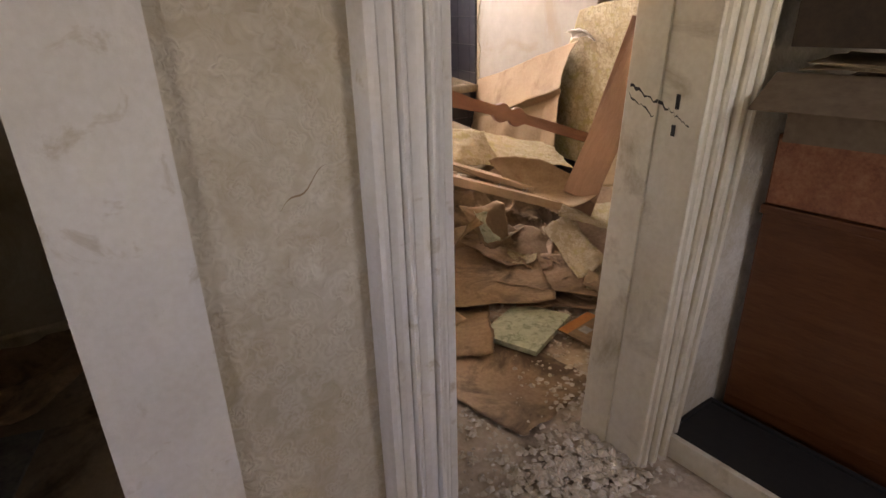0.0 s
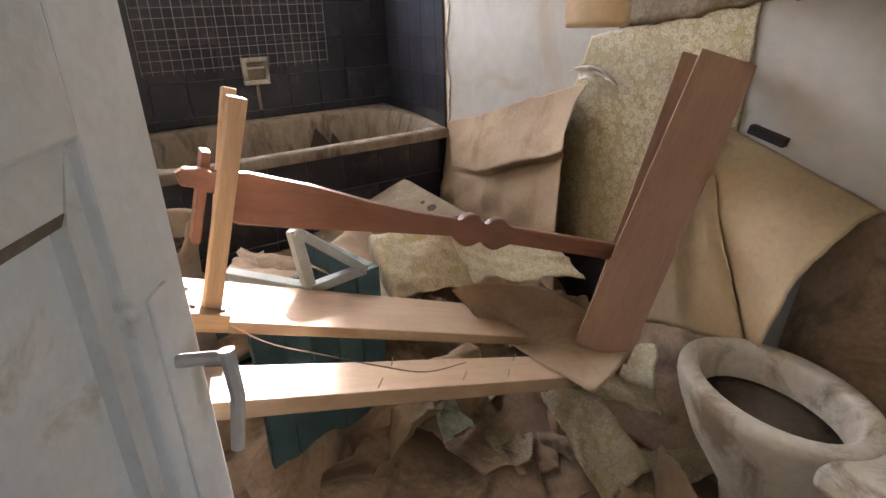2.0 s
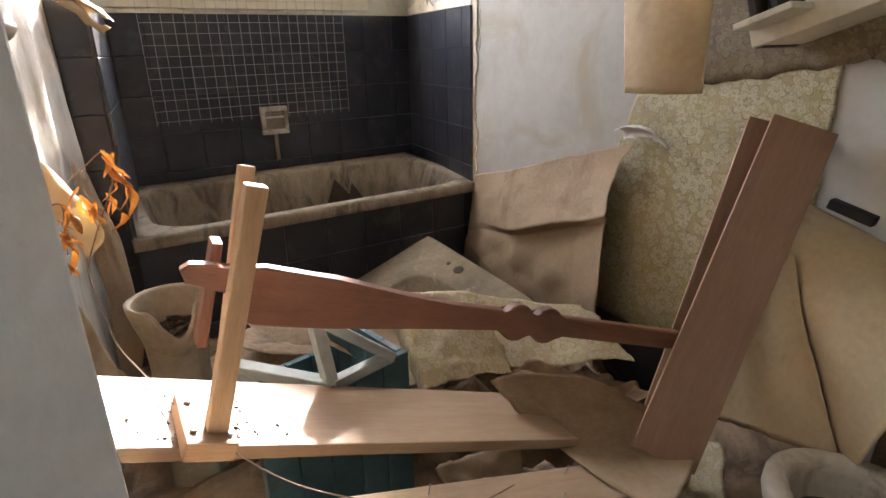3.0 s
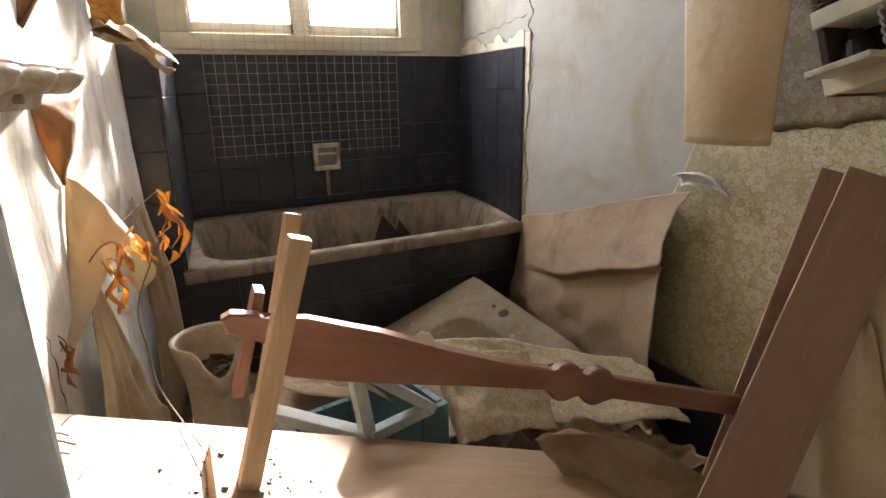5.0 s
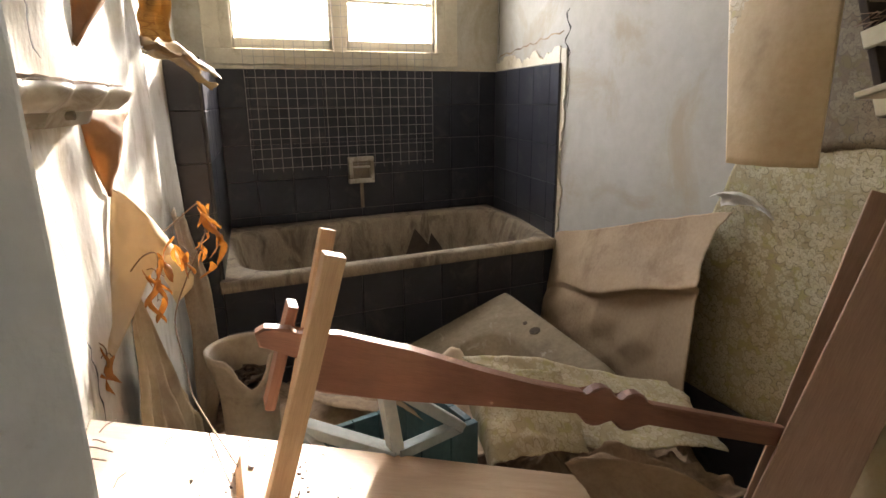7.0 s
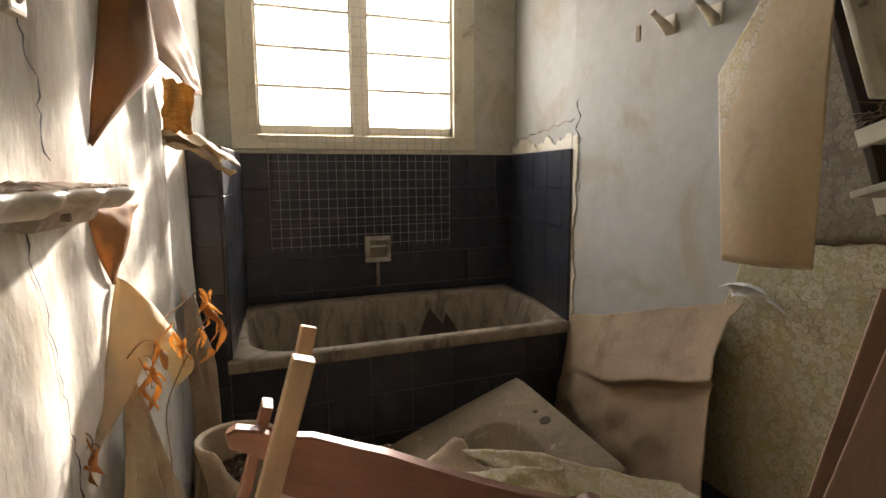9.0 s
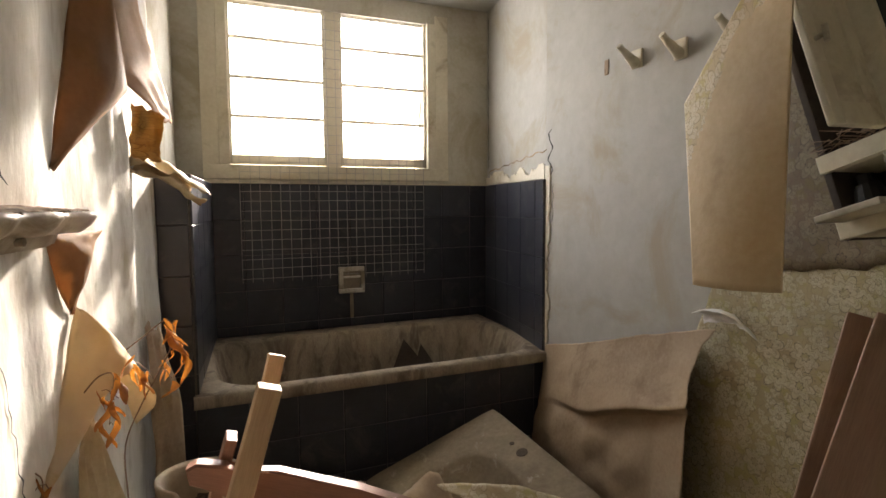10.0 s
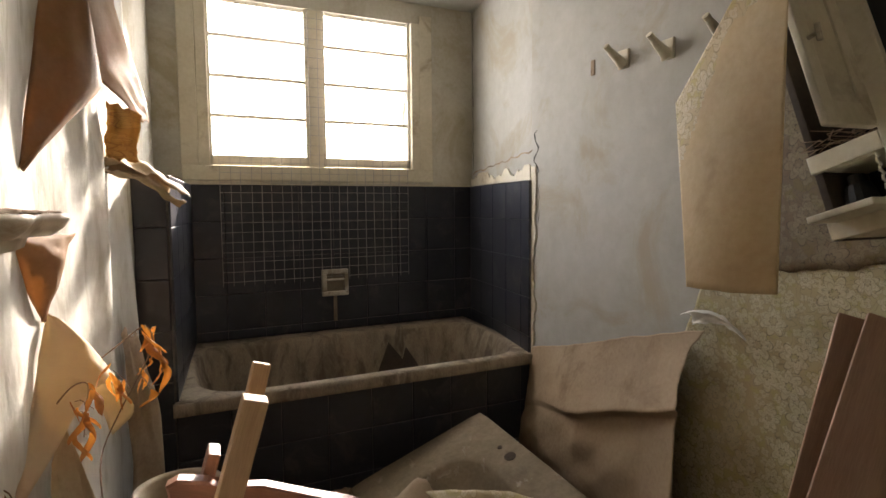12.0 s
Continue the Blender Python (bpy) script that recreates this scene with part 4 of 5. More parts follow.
    y = 2.80 - 0.56 * u + 0.10 * v * u
    ztop = 0.985 - 0.18 * u
    r = 0.08 + 0.24 * u ** 0.8 if u > 0 else 0.08
    if v < 0.6:
        a = max(v, 0) / 0.6 * math.pi / 2
        return (rwx(y) - 0.010 - r * math.sin(a), y, ztop - (0.13 + 0.06 * u) * (1 - math.cos(a)))
    k = (v - 0.6) / 0.4
    return (rwx(y) - 0.010 - r + 0.03 * k * k * u, y, ztop - 0.13 - 0.06 * u - (0.34 - 0.16 * u) * k)


paper_thing("curled_wallpaper_sheet", sheet(cone_curl, 44, 44, 0.001, 0.012, 0.004, 12, 3, (0, 1, 0, 1)), [KRAFT_DARK, KRAFT_PALE], "broad tan wallpaper sheet curling off the wall over the toilet", "wallpaper")
slump = quad((2.53, 2.80, 0.90), (2.44, 2.60, 0.86), (2.318, 2.36, 0.455), (2.33, 2.74, 0.36))
paper_thing("slumped_wallpaper", sheet(lambda u, v: slump(u, v) + Vector((-0.02 * math.sin(math.pi * v), 0, 0.012 * math.sin(4 * u))), 30, 30, 0.001, 0.012, 0.004, 14, 3), [KRAFT, KRAFT_PALE], "tan wallpaper sheet slumped between board and toilet", "wallpaper")


def patch(rows):
    """A smooth sheet through three rows of three places; u runs along a row, v from row to row."""
    rows = [[Vector(p) for p in r] for r in rows]
    def three(a, b, c, s):
        return a * (2 * (s - 0.5) * (s - 1)) + b * (-4 * s * (s - 1)) + c * (2 * s * (s - 0.5))
    return lambda u, v: three(*[three(*r, u) for r in rows], v)


roll = patch([[(1.799, 2.980, 0.533), (1.975, 2.880, 0.542), (2.152, 2.740, 0.442)],
              [(1.839, 2.910, 0.461), (2.027, 2.830, 0.397), (2.176, 2.620, 0.397)],
              [(1.862, 2.820, 0.421), (1.872, 2.650, 0.419), (1.908, 2.520, 0.397)]])
paper_thing("rolled_wallpaper", sheet(roll, 36, 30, 0.001, 0.010, 0.004, 17, 4), [KRAFT, KRAFT], "loose curled sheet of brown wallpaper lying across the planks", "wallpaper")
under_roll = quad((1.84, 3.03, 0.49), (2.22, 3.02, 0.44), (2.33, 2.86, 0.33), (1.95, 2.93, 0.43))
paper_thing("crumpled_wallpaper", sheet(lambda u, v: under_roll(u, v) + Vector((0, 0, 0.03 * math.sin(5 * u + 2 * v))), 24, 20, 0.001, 0.05, 0.02, 18, 4), [KRAFT_DARK, KRAFT_DARK], "dark damp wallpaper crumpled under the curled sheet", "wallpaper")

far_sheet = quad((1.78, 3.46, 0.605), (2.38, 3.20, 0.505), (2.355, 2.955, 0.40), (1.96, 3.09, 0.452))
near_sheet = quad((1.66, 3.34, 0.625), (1.98, 3.27, 0.612), (1.955, 3.075, 0.455), (1.62, 3.105, 0.490))


def near_shape(u, v):
    """The fold of the sheet lies rolled under along its first edge."""
    p = near_sheet(u, v)
    under = max(0.0, 0.22 - u) / 0.22
    return p + Vector((0.055 * under * under, 0, -0.075 * under * under + 0.022 * math.sin(math.pi * u) * math.sin(2.2 * v)))


paper_thing("crumpled_wallpaper", sheet(lambda u, v: far_sheet(u, v) + Vector((0, 0, 0.020 * math.sin(math.pi * u) + 0.012 * math.sin(6 * u + 3 * v))), 40, 30, 0.001, 0.03, 0.006, 23, 4), [KRAFT, FLORAL_FLAT], "stiff piece of fallen floral wallpaper under the rail", "wallpaper")
paper_thing("crumpled_wallpaper", sheet(near_shape, 44, 36, 0.001, 0.025, 0.007, 21, 4), [KRAFT, FLORAL_FLAT], "fallen floral wallpaper sheet, one edge rolled under, on the debris", "wallpaper")

solo("skirting_tiles", boxed(0, 1.42, -0.012, 0.0, 0.0, 0.345, 0.002), BLACK_TILE, "black tile skirting along the foot of the wall", "skirting", frame_of(on_right(4.33, 0, 0.0), (-0.0546, -0.9985, 0)), kind="structure")

# ---- debris mound under everything ----
def mound(u, v):
    y = 2.78 + 1.56 * v
    x = lwx(y) + 0.03 + (rwx(y) - lwx(y) - 0.08) * u
    h = 0.01 + 0.26 * min(1, max(0, (v - 0.08) / 0.3)) * (0.45 + 0.55 * math.sin(math.pi * min(1, u * 0.9 + 0.1))) * (1 - 0.3 * max(0, v - 0.7) / 0.3)
    return (x, y, h)


solo("debris_pile", sheet(mound, 80, 80, 0.004, 0.0, 0.06, 31, 9), [KRAFT_DARK, DIRT], "heap of torn brown wallpaper and dirt", "debris", kind="stuff")

rnd = random.Random(11)
def floor_sheet(x, y, z, w, l, rot, mats, label, seed, crumple=0.02, tilt=(0, 0), freq=3.5):
    bend = crumple * 1.2
    bm = sheet(lambda u, v: (w * (u - 0.5) + 0.12 * l * (v - 0.5) * math.sin(seed), l * (v - 0.5), bend * (2 * abs(u - 0.5) ** 2 + 0.6 * math.sin(5 * v + seed) * u)), 24, 24, 0.001, 0.028, crumple * 0.22, seed, freq)
    return paper_thing("paper_sheet", bm, mats, label, "paper", pose(x, y, z, tilt[0], tilt[1], rot), "torn sheets on the floor")


BROWN, STAINED = "torn brown wallpaper sheet lying flat on the floor", "torn floral wallpaper piece on the floor"
floor_sheet(1.58, 2.80, 0.075, 0.62, 0.66, -28, [KRAFT_DARK, KRAFT], BROWN, 41, 0.014, (1, -1), 2.5)
floor_sheet(1.22, 2.20, 0.012, 0.42, 0.62, 8, [KRAFT_DARK, KRAFT], "dirty flat sheet of board on the floor", 42, 0.006)
floor_sheet(1.88, 2.55, 0.05, 0.36, 0.46, 30, [KRAFT_DARK, FLORAL_DARK_FLAT], BROWN, 43, 0.04)
floor_sheet(1.24, 2.50, 0.03, 0.34, 0.40, -35, [KRAFT_DARK, KRAFT], BROWN, 44, 0.03)
floor_sheet(1.98, 2.30, 0.03, 0.26, 0.38, 15, [FLORAL_DARK_FLAT, KRAFT], STAINED, 45, 0.03)
floor_sheet(2.02, 2.60, 0.16, 0.16, 0.34, -12, [FLORAL_FLAT, KRAFT], STAINED, 46, 0.03, (25, -20))
floor_sheet(2.16, 2.66, 0.28, 0.30, 0.26, 40, [FLORAL_FLAT, KRAFT], STAINED, 47, 0.04, (12, -8))
floor_sheet(1.75, 2.93, 0.22, 0.26, 0.24, 10, [KRAFT, KRAFT], "folded kraft paper among the debris", 48, 0.05, (40, 10))
floor_sheet(1.55, 2.82, 0.24, 0.20, 0.22, 55, [KRAFT, KRAFT], "folded kraft paper among the debris", 49, 0.05, (-50, 20))
floor_sheet(1.66, 2.84, 0.26, 0.14, 0.16, 25, [MARBLED, KRAFT], "pale green scrap of wallpaper among the debris", 58, 0.03, (55, 20))
floor_sheet(2.34, 2.62, 0.20, 0.46, 0.50, 18, [KRAFT_DARK, KRAFT], "brown wallpaper slumped at the foot of the wall", 101, 0.05, (6, -32))
floor_sheet(2.20, 2.52, 0.10, 0.30, 0.36, -24, [FLORAL_DARK_FLAT, KRAFT], STAINED, 102, 0.04, (4, -12))
floor_sheet(1.30, 3.62, 0.36, 0.46, 0.44, 25, [KRAFT_DARK, KRAFT], "crumpled brown paper on the debris heap", 50, 0.06, (8, -10))
floor_sheet(1.58, 3.70, 0.40, 0.46, 0.40, -15, [KRAFT_DARK, KRAFT], "crumpled brown paper on the debris heap", 51, 0.06, (-8, 12))
floor_sheet(1.32, 3.95, 0.28, 0.40, 0.40, 70, [KRAFT_DARK, KRAFT], "crumpled brown paper on the debris heap", 52, 0.06)
floor_sheet(1.75, 3.45, 0.44, 0.42, 0.36, 35, [KRAFT, KRAFT_DARK], "crumpled brown paper on the debris heap", 53, 0.06, (14, 6))
floor_sheet(1.86, 2.50, 0.035, 0.44, 0.40, 48, [KRAFT_DARK, KRAFT], BROWN, 54, 0.02)
floor_sheet(1.86, 2.86, 0.11, 0.40, 0.30, 5, [KRAFT_DARK, KRAFT], BROWN, 55, 0.03, (8, 0))
floor_sheet(2.05, 2.42, 0.06, 0.22, 0.30, -30, [KRAFT, KRAFT_DARK], BROWN, 56, 0.04, (0, -25))
floor_sheet(1.12, 2.62, 0.03, 0.36, 0.34, 12, [KRAFT_DARK, KRAFT], BROWN, 57, 0.02)
for k in range(18):
    y_ = rnd.uniform(2.3, 3.0)
    floor_sheet(rnd.uniform(1.78, 2.25), y_, 0.03 + max(0, y_ - 2.6) * 0.22 + rnd.uniform(0, 0.03), rnd.uniform(0.10, 0.30), rnd.uniform(0.10, 0.26), rnd.uniform(0, 180),
                [rnd.choice([KRAFT_DARK, KRAFT_DARK, FLORAL_DARK_FLAT, KRAFT]), KRAFT], "scrap of torn wallpaper on the debris", 60 + k, 0.022, (rnd.uniform(-9, 9), rnd.uniform(-9, 9)))

# green tile and printed booklet
bm = boxed(-0.170, 0.170, -0.120, 0.120, 0, 0.022, 0.003)
solo("floor_tile", bm, MARBLED, "loose pale green marbled tile lying on the rubble", "tile", pose(1.505, 2.336, 0.016, 0, 2, 24))
bk = thing("booklet", pose(1.69, 2.175, 0.03, 4, 3, 12), "torn printed booklet with an orange cover strip", "booklet")
part("cover", boxed(-0.11, 0.11, -0.075, 0.075, 0, 0.006, 0.001), KRAFT_DARK, bk)
part("orange_strip", boxed(-0.108, 0.108, 0.03, 0.073, 0.006, 0.0068), ORANGE_PRINT, bk)
part("photo", boxed(-0.05, 0.0, -0.02, 0.02, 0.006, 0.0068), PRINT_BLUE, bk)

# ---- fallen white cabinet high on the wall, hooks, hole ----
def wall_cabinet():
    c, s = math.cos(radians(19)), math.sin(radians(19))
    C = thing("wall_cabinet", frame_of((2.44, 2.785, 1.335), (0, -c, s), (0, s, c)), "old white wall cabinet hanging crooked with its door open", "wall cabinet")
    w, d, h = 0.44, 0.20, 0.80
    for n_, a in (("side_board", (-0.004, 0.014, 0.02, d, 0.0, h)), ("side", (w - 0.018, w, 0.02, d, 0, h)), ("top", (0.018, w - 0.018, 0, d, h - 0.018, h)), ("bottom", (0.018, w - 0.018, 0.02, d, 0, 0.05)), ("shelf", (0.018, w - 0.018, 0.02, d - 0.01, 0.155, 0.18)),
                 ("front_rail", (0, w, 0, 0.02, 0, 0.06)), ("front_rail", (0.0, 0.15, 0, 0.02, 0.155, 0.195)), ("front_stile", (0.15, 0.20, 0, 0.02, 0.06, h))):
        part(n_, boxed(*a, 0.003), KRAFT_BROWN if n_ == "side_board" else FRAME_PAINT, C)
    # black back paints the shade of the cabinet's inside
    part("back", boxed(0.018, w - 0.018, d - 0.008, d, 0.05, h - 0.018), BLACK_AND_SHADE, C)
    part("drop_flap", boxed(0.02, 0.15, -0.10, 0.0, 0.035, 0.05, 0.003), FRAME_PAINT, C)
    D = part("door", boxed(-0.035, 0, -0.018, 0, 0, 0.42, 0.004), FRAME_PAINT, C)
    D.matrix_basis = pose(0.140, -0.002, 0.198, 0, 0, 88)
    for n_, a in (("stile", (-0.16, -0.125, -0.018, 0, 0, 0.42, 0.004)), ("rail", (-0.125, -0.035, -0.018, 0, 0, 0.05, 0.004)), ("rail", (-0.125, -0.035, -0.018, 0, 0.37, 0.42, 0.004)), ("panel", (-0.125, -0.035, -0.012, -0.006, 0.05, 0.37))):
        part(n_, boxed(*a), FRAME_PAINT, D)
    bm = rod(bmesh.new(), [(-0.140, -0.018, 0.185), (-0.140, -0.04, 0.185)], 0.005)
    rod(bm, [(-0.140, -0.038, 0.168), (-0.140, -0.042, 0.202)], 0.006)
    part("knob", bm, PORCELAIN, D)
    bm = bmesh.new()
    for k in range(9):
        a = Vector((0.135, -0.004, 0.15 - 0.0095 * k))
        rod(bm, [a, a + Vector((0.003 * (-1) ** k, 0.003, -0.010))], 0.003, 5)
    part("chain", bm, STEEL, C)
    rt = random.Random(31)
    bm = bmesh.new()
    for k in range(36):
        a = Vector((rt.uniform(0.02, 0.14), rt.uniform(0.0, 0.12), 0.195 + rt.uniform(0, 0.03)))
        rod(bm, [a, a + Vector((rt.uniform(-0.05, 0.05), rt.uniform(-0.04, 0.04), rt.uniform(-0.01, 0.02))), a + Vector((rt.uniform(-0.08, 0.08), rt.uniform(-0.05, 0.05), rt.uniform(-0.005, 0.03)))], 0.0013, 4)
    o = part("twigs", bm, STEM, C)
    tagged(o, "tangle of dry nest twigs on the shelf", kind="stuff")
    return C


CAB = wall_cabinet()
bl = thing("black_bottle", CAB.matrix_basis @ pose(0.055, 0.06, 0.062), "small black bottle in the cabinet", "bottle")
part("body", rod(bmesh.new(), [(0, 0, 0), (0, 0, 0.035), (0, 0, 0.05)], 0.034, 14, 0.024), BLACK_AND_SHADE, bl)
part("cap", rod(bmesh.new(), [(0, 0, 0.05), (0, 0, 0.072)], 0.016, 12), BLACK_AND_SHADE, bl)
bw = thing("wall_bracket", frame_of(on_right(2.56, 0.94, 0.0), (0, -1, -0.25)), "black metal bracket sticking out of the wall", "bracket")
part("plate", boxed(-0.06, 0.05, -0.03, 0.0, -0.012, 0.014, 0.003), BLACK_AND_SHADE, bw)


def hook(y, z):
    H = thing("coat_hook", frame_of(on_right(y, z, 0.0), (0, -1, 0)), "white porcelain coat hook screwed to the wall", "coat hook", "coat hooks")
    part("plate", boxed(-0.028, 0.028, -0.010, 0, -0.036, 0.034, 0.005), FRAME_PAINT, H)
    bm = rod(bmesh.new(), [(0, -0.008, -0.02), (0, -0.032, -0.004), (0, -0.062, 0.016), (0, -0.084, 0.032)], 0.021, 10, 0.010)
    part("arm", bm, FRAME_PAINT, H, "", True)
    part("tip", rod(bmesh.new(), [(0, -0.078, 0.028), (0, -0.092, 0.038)], 0.0115, 10), FRAME_PAINT, H)


hook(3.69, 1.965)
hook(3.47, 1.945)
hook(3.24, 1.935)
hole = thing("wall_hole", frame_of(on_right(3.875, 1.975, 0.0), (0, -1, 0)), "broken screw hole where a hook is missing", "hole")
part("broken_edge", boxed(-0.012, 0.012, -0.004, 0, -0.03, 0.03, 0.003), KRAFT_DARK, hole)
sc = thing("wall_conduit", frame_of(on_right(4.33, 2.28, 0.0), (0, 0, 1)), "thin painted conduit running down the wall", "conduit")
part("tube", rod(bmesh.new(), [(0, 0.01, 0), (0.34, 0.01, 0)], 0.006), PLASTER, sc)


# ---- things on the yellowed wall ----
def loose(y, z):
    """How far the slack wall paper stands off the wall."""
    def ridge(c, w, zc, zw, h):
        return h * math.exp(-((y - c) / w) ** 2) * max(0.0, 1 - ((z - zc) / zw) ** 2)
    o = 0.007 + ridge(3.31 + 0.03 * math.sin(2.5 * z), 0.12, 1.95, 0.60, 0.042) + ridge(3.10, 0.12, 0.95, 0.50, 0.022) + ridge(3.36, 0.06, 1.15, 0.35, 0.016)
    o += ridge(3.94, 0.08, 1.25, 0.55, 0.026) + ridge(4.20, 0.06, 1.0, 0.5, 0.028) + ridge(3.80, 0.045, 1.75, 0.4, 0.022)
    return o + 0.005 * noise.noise(Vector((y * 6, z * 4, 0.4))) + 0.002 * noise.noise(Vector((y * 23, z * 19, 2.4)))


paper_thing("loose_wallpaper", sheet(lambda u, v: on_left(2.40 + 1.925 * u, 2.60 - 2.58 * v, loose(2.40 + 1.925 * u, 2.60 - 2.58 * v)), 130, 110, 0.001), [LOOSE_PAPER, LOOSE_PAPER], "slack whitish wall paper standing off the wall in soft folds", "wallpaper")


def on_loose(y, z, off=0.0):
    return on_left(y, z, loose(y, z) + 0.002 + off)



def wall_shelf():
    S = thing("wall_shelf", frame_of(on_left(2.66, 1.385, 0.0), (0.168, 0.985, 0)), "white scalloped porcelain shelf covered in dirt", "shelf")
    L = 0.77
    n = 40
    front = [(L * (1 - k / n), -(0.138 + 0.012 * math.cos(k / n * 5 * math.pi * 2)) * min(1.0, 0.55 + 3.0 * (k / n))) for k in range(n + 1)]
    loops = []
    for dz, s in ((-0.012, 0.80), (0.002, 0.93), (0.016, 1.0), (0.026, 0.985), (0.028, 0.93), (0.020, 0.88)):
        loops.append([(L, 0, dz)] + [(x, y * s, dz) for x, y in front] + [(0, 0, dz)])
    part("shelf_board", loft(bmesh.new(), loops, True, True), PORCELAIN, S, "", True)
    br = [(0.70, 0, -0.004), (0.70, -0.06, -0.006), (0.56, -0.10, -0.006), (0.34, -0.11, -0.006), (0.34, 0, -0.004)]
    part("bracket", loft(bmesh.new(), [br, [(x * 0.96 + 0.02, y * 0.85, -0.035) for x, y, z in br]], True, True), PORCELAIN, S)
    part("screw", rod(bmesh.new(), [(0.42, -0.10, -0.018), (0.42, -0.112, -0.018)], 0.007, 10), DUSTY_PORCELAIN, S)
    bm = sheet(lambda u, v: (0.02 + 0.66 * u, -0.01 - 0.115 * v, 0.028 + 0.008 * math.sin(u * math.pi) * math.sin(v * math.pi)), 40, 12, 0.002, 0.05, 0.007, 71, 16)
    part("dirt", bm, [KRAFT_DARK, KRAFT_DARK], S, "brown dirt and crumbs on the shelf")
    return S


wall_shelf()


def socket_plate():
    S = thing("socket_strip", frame_of(on_left(3.11, 1.685, 0.030), (0.168, 0.985, 0)), "white porcelain socket strip on the wall", "socket")
    part("plate", boxed(-0.03, 0.03, -0.022, 0, 0, 0.21, 0.008), PORCELAIN, S)
    for z in (0.03, 0.07, 0.115, 0.16):
        part("socket_hole", rod(bmesh.new(), [(0, -0.0215, z), (0, -0.024, z)], 0.013, 14), DUSTY_PORCELAIN, S)
        part("contact", rod(bmesh.new(), [(0, -0.0235, z), (0, -0.0248, z)], 0.005, 10), BLACK_AND_SHADE, S)
    return S


socket_plate()
wp = thing("wall_plate", frame_of(on_left(4.02, 2.02, 0.0), (0.168, 0.985, 0)), "white plate with a wire hook on the wall", "wall plate")
part("plate", boxed(-0.05, 0.05, -0.015, 0, 0, 0.24, 0.003), WHITE_PAINT, wp)
part("wire_hook", rod(bmesh.new(), [(0.04, -0.012, 0.06), (0.04, -0.03, 0.05), (0.045, -0.045, 0.06), (0.045, -0.04, 0.075)], 0.003, 6), WIRE, wp)
part("pin", rod(bmesh.new(), [(0.30, 0.0, -0.04), (0.30, -0.03, -0.04)], 0.008, 8), STEEL, thing("wall_pin", frame_of(on_left(4.02, 2.0, 0.0), (0.168, 0.985, 0)), "small metal peg in the wall", "peg"))


def left_peel(name, f, mats, label, seed, nu=20, nv=24, tear=0.01, crumple=0.008):
    return paper_thing(name, sheet(f, nu, nv, 0.001, tear, crumple, seed, 4), mats, label, "wallpaper")


def between(left, right, bulge=0.0, curl=0.0):
    """A sheet off the wall between two edges, each a run of (y, z, distance off the wall), from top to bottom."""
    def at(run, v):
        s = min(max(v, 0), 1) * (len(run) - 1)
        k = min(int(s), len(run) - 2)
        f = s - k
        return Vector(run[k]).lerp(Vector(run[k + 1]), f)
    def f(u, v):
        q = at(left, v).lerp(at(right, v), u)
        off = q.z + bulge * math.sin(math.pi * u) * math.sin(math.pi * min(1, max(0, v))) + curl * max(0, u) ** 3
        return (lwx(q.x) + off * 0.986, q.x - off * 0.168, q.y)
    return f


left_peel("hanging_wallpaper_tongue", between([(3.42, 2.58, 0.01), (3.62, 1.95, 0.012), (3.52, 1.69, 0.01), (3.445, 1.503, 0.01)], [(3.80, 2.58, 0.03), (3.70, 1.92, 0.075), (3.75, 1.727, 0.09), (3.46, 1.50, 0.012)], 0.03), [AMBER_PAPER, AMBER_PAPER], "brown wallpaper tongue hanging down, sun shining through", 81)
left_peel("hanging_wallpaper_tongue", between([(3.70, 2.58, 0.01), (3.78, 1.93, 0.03), (3.80, 1.78, 0.04), (4.02, 1.74, 0.07), (4.14, 1.70, 0.085)], [(3.98, 2.58, 0.02), (3.98, 2.0, 0.07), (4.10, 1.87, 0.085), (4.22, 1.77, 0.09), (4.27, 1.72, 0.09)], 0.01), [AMBER_PAPER, AMBER_PAPER], "brown wallpaper tongue hanging down, sun shining through", 82)
left_peel("amber_wallpaper_scrap", lambda u, v: (0.985 + 0.085 * u - 0.015 * v, 4.02 + 0.03 * u, 1.735 - 0.02 * u - 0.165 * v + 0.012 * u * v), [AMBER_SCRAP, AMBER_SCRAP], "small amber scrap of floral wallpaper glowing in the sun", 83, 10, 14, 0.05, 0.012)
left_peel("rolled_wallpaper_scrap", lambda u, v: (0.945 + 0.225 * u + 0.028 * math.cos(v * 5.5), 4.00 + 0.33 * u + 0.02 * math.sin(v * 5.5), 1.555 - 0.03 * u - 0.12 * max(0, u - 0.5) + (0.026 + 0.03 * max(0, u - 0.6)) * math.sin(v * 5.5)), [KRAFT_PALE, KRAFT_PALE], "rolled scrap of pale wallpaper sticking out from the wall", 84, 24, 20, 0.03, 0.02)
def cone_flap(u, v):
    """Half cone hanging from its apex on the wall, the free side curling out and under."""
    u_, v_ = min(1, max(0, u)), min(1, max(0, v))
    length = (0.41 - 0.20 * math.sin(math.pi * min(1, u_ * 1.2)) - 0.09 * u_) * v_
    swing = radians(-33 + 68 * min(u_, 0.8) / 0.8)
    off = 0.014 + v_ ** 0.6 * (0.120 * math.sin(math.pi * 0.62 * u_) - 0.05 * max(0.0, u_ - 0.8) / 0.2)
    y = 3.53 + length * math.sin(swing)
    z = 1.19 - length * math.cos(swing) - 0.09 * v_ * max(0.0, u_ - 0.72) / 0.28
    return (lwx(y) + off * 0.986, y - off * 0.168, z)


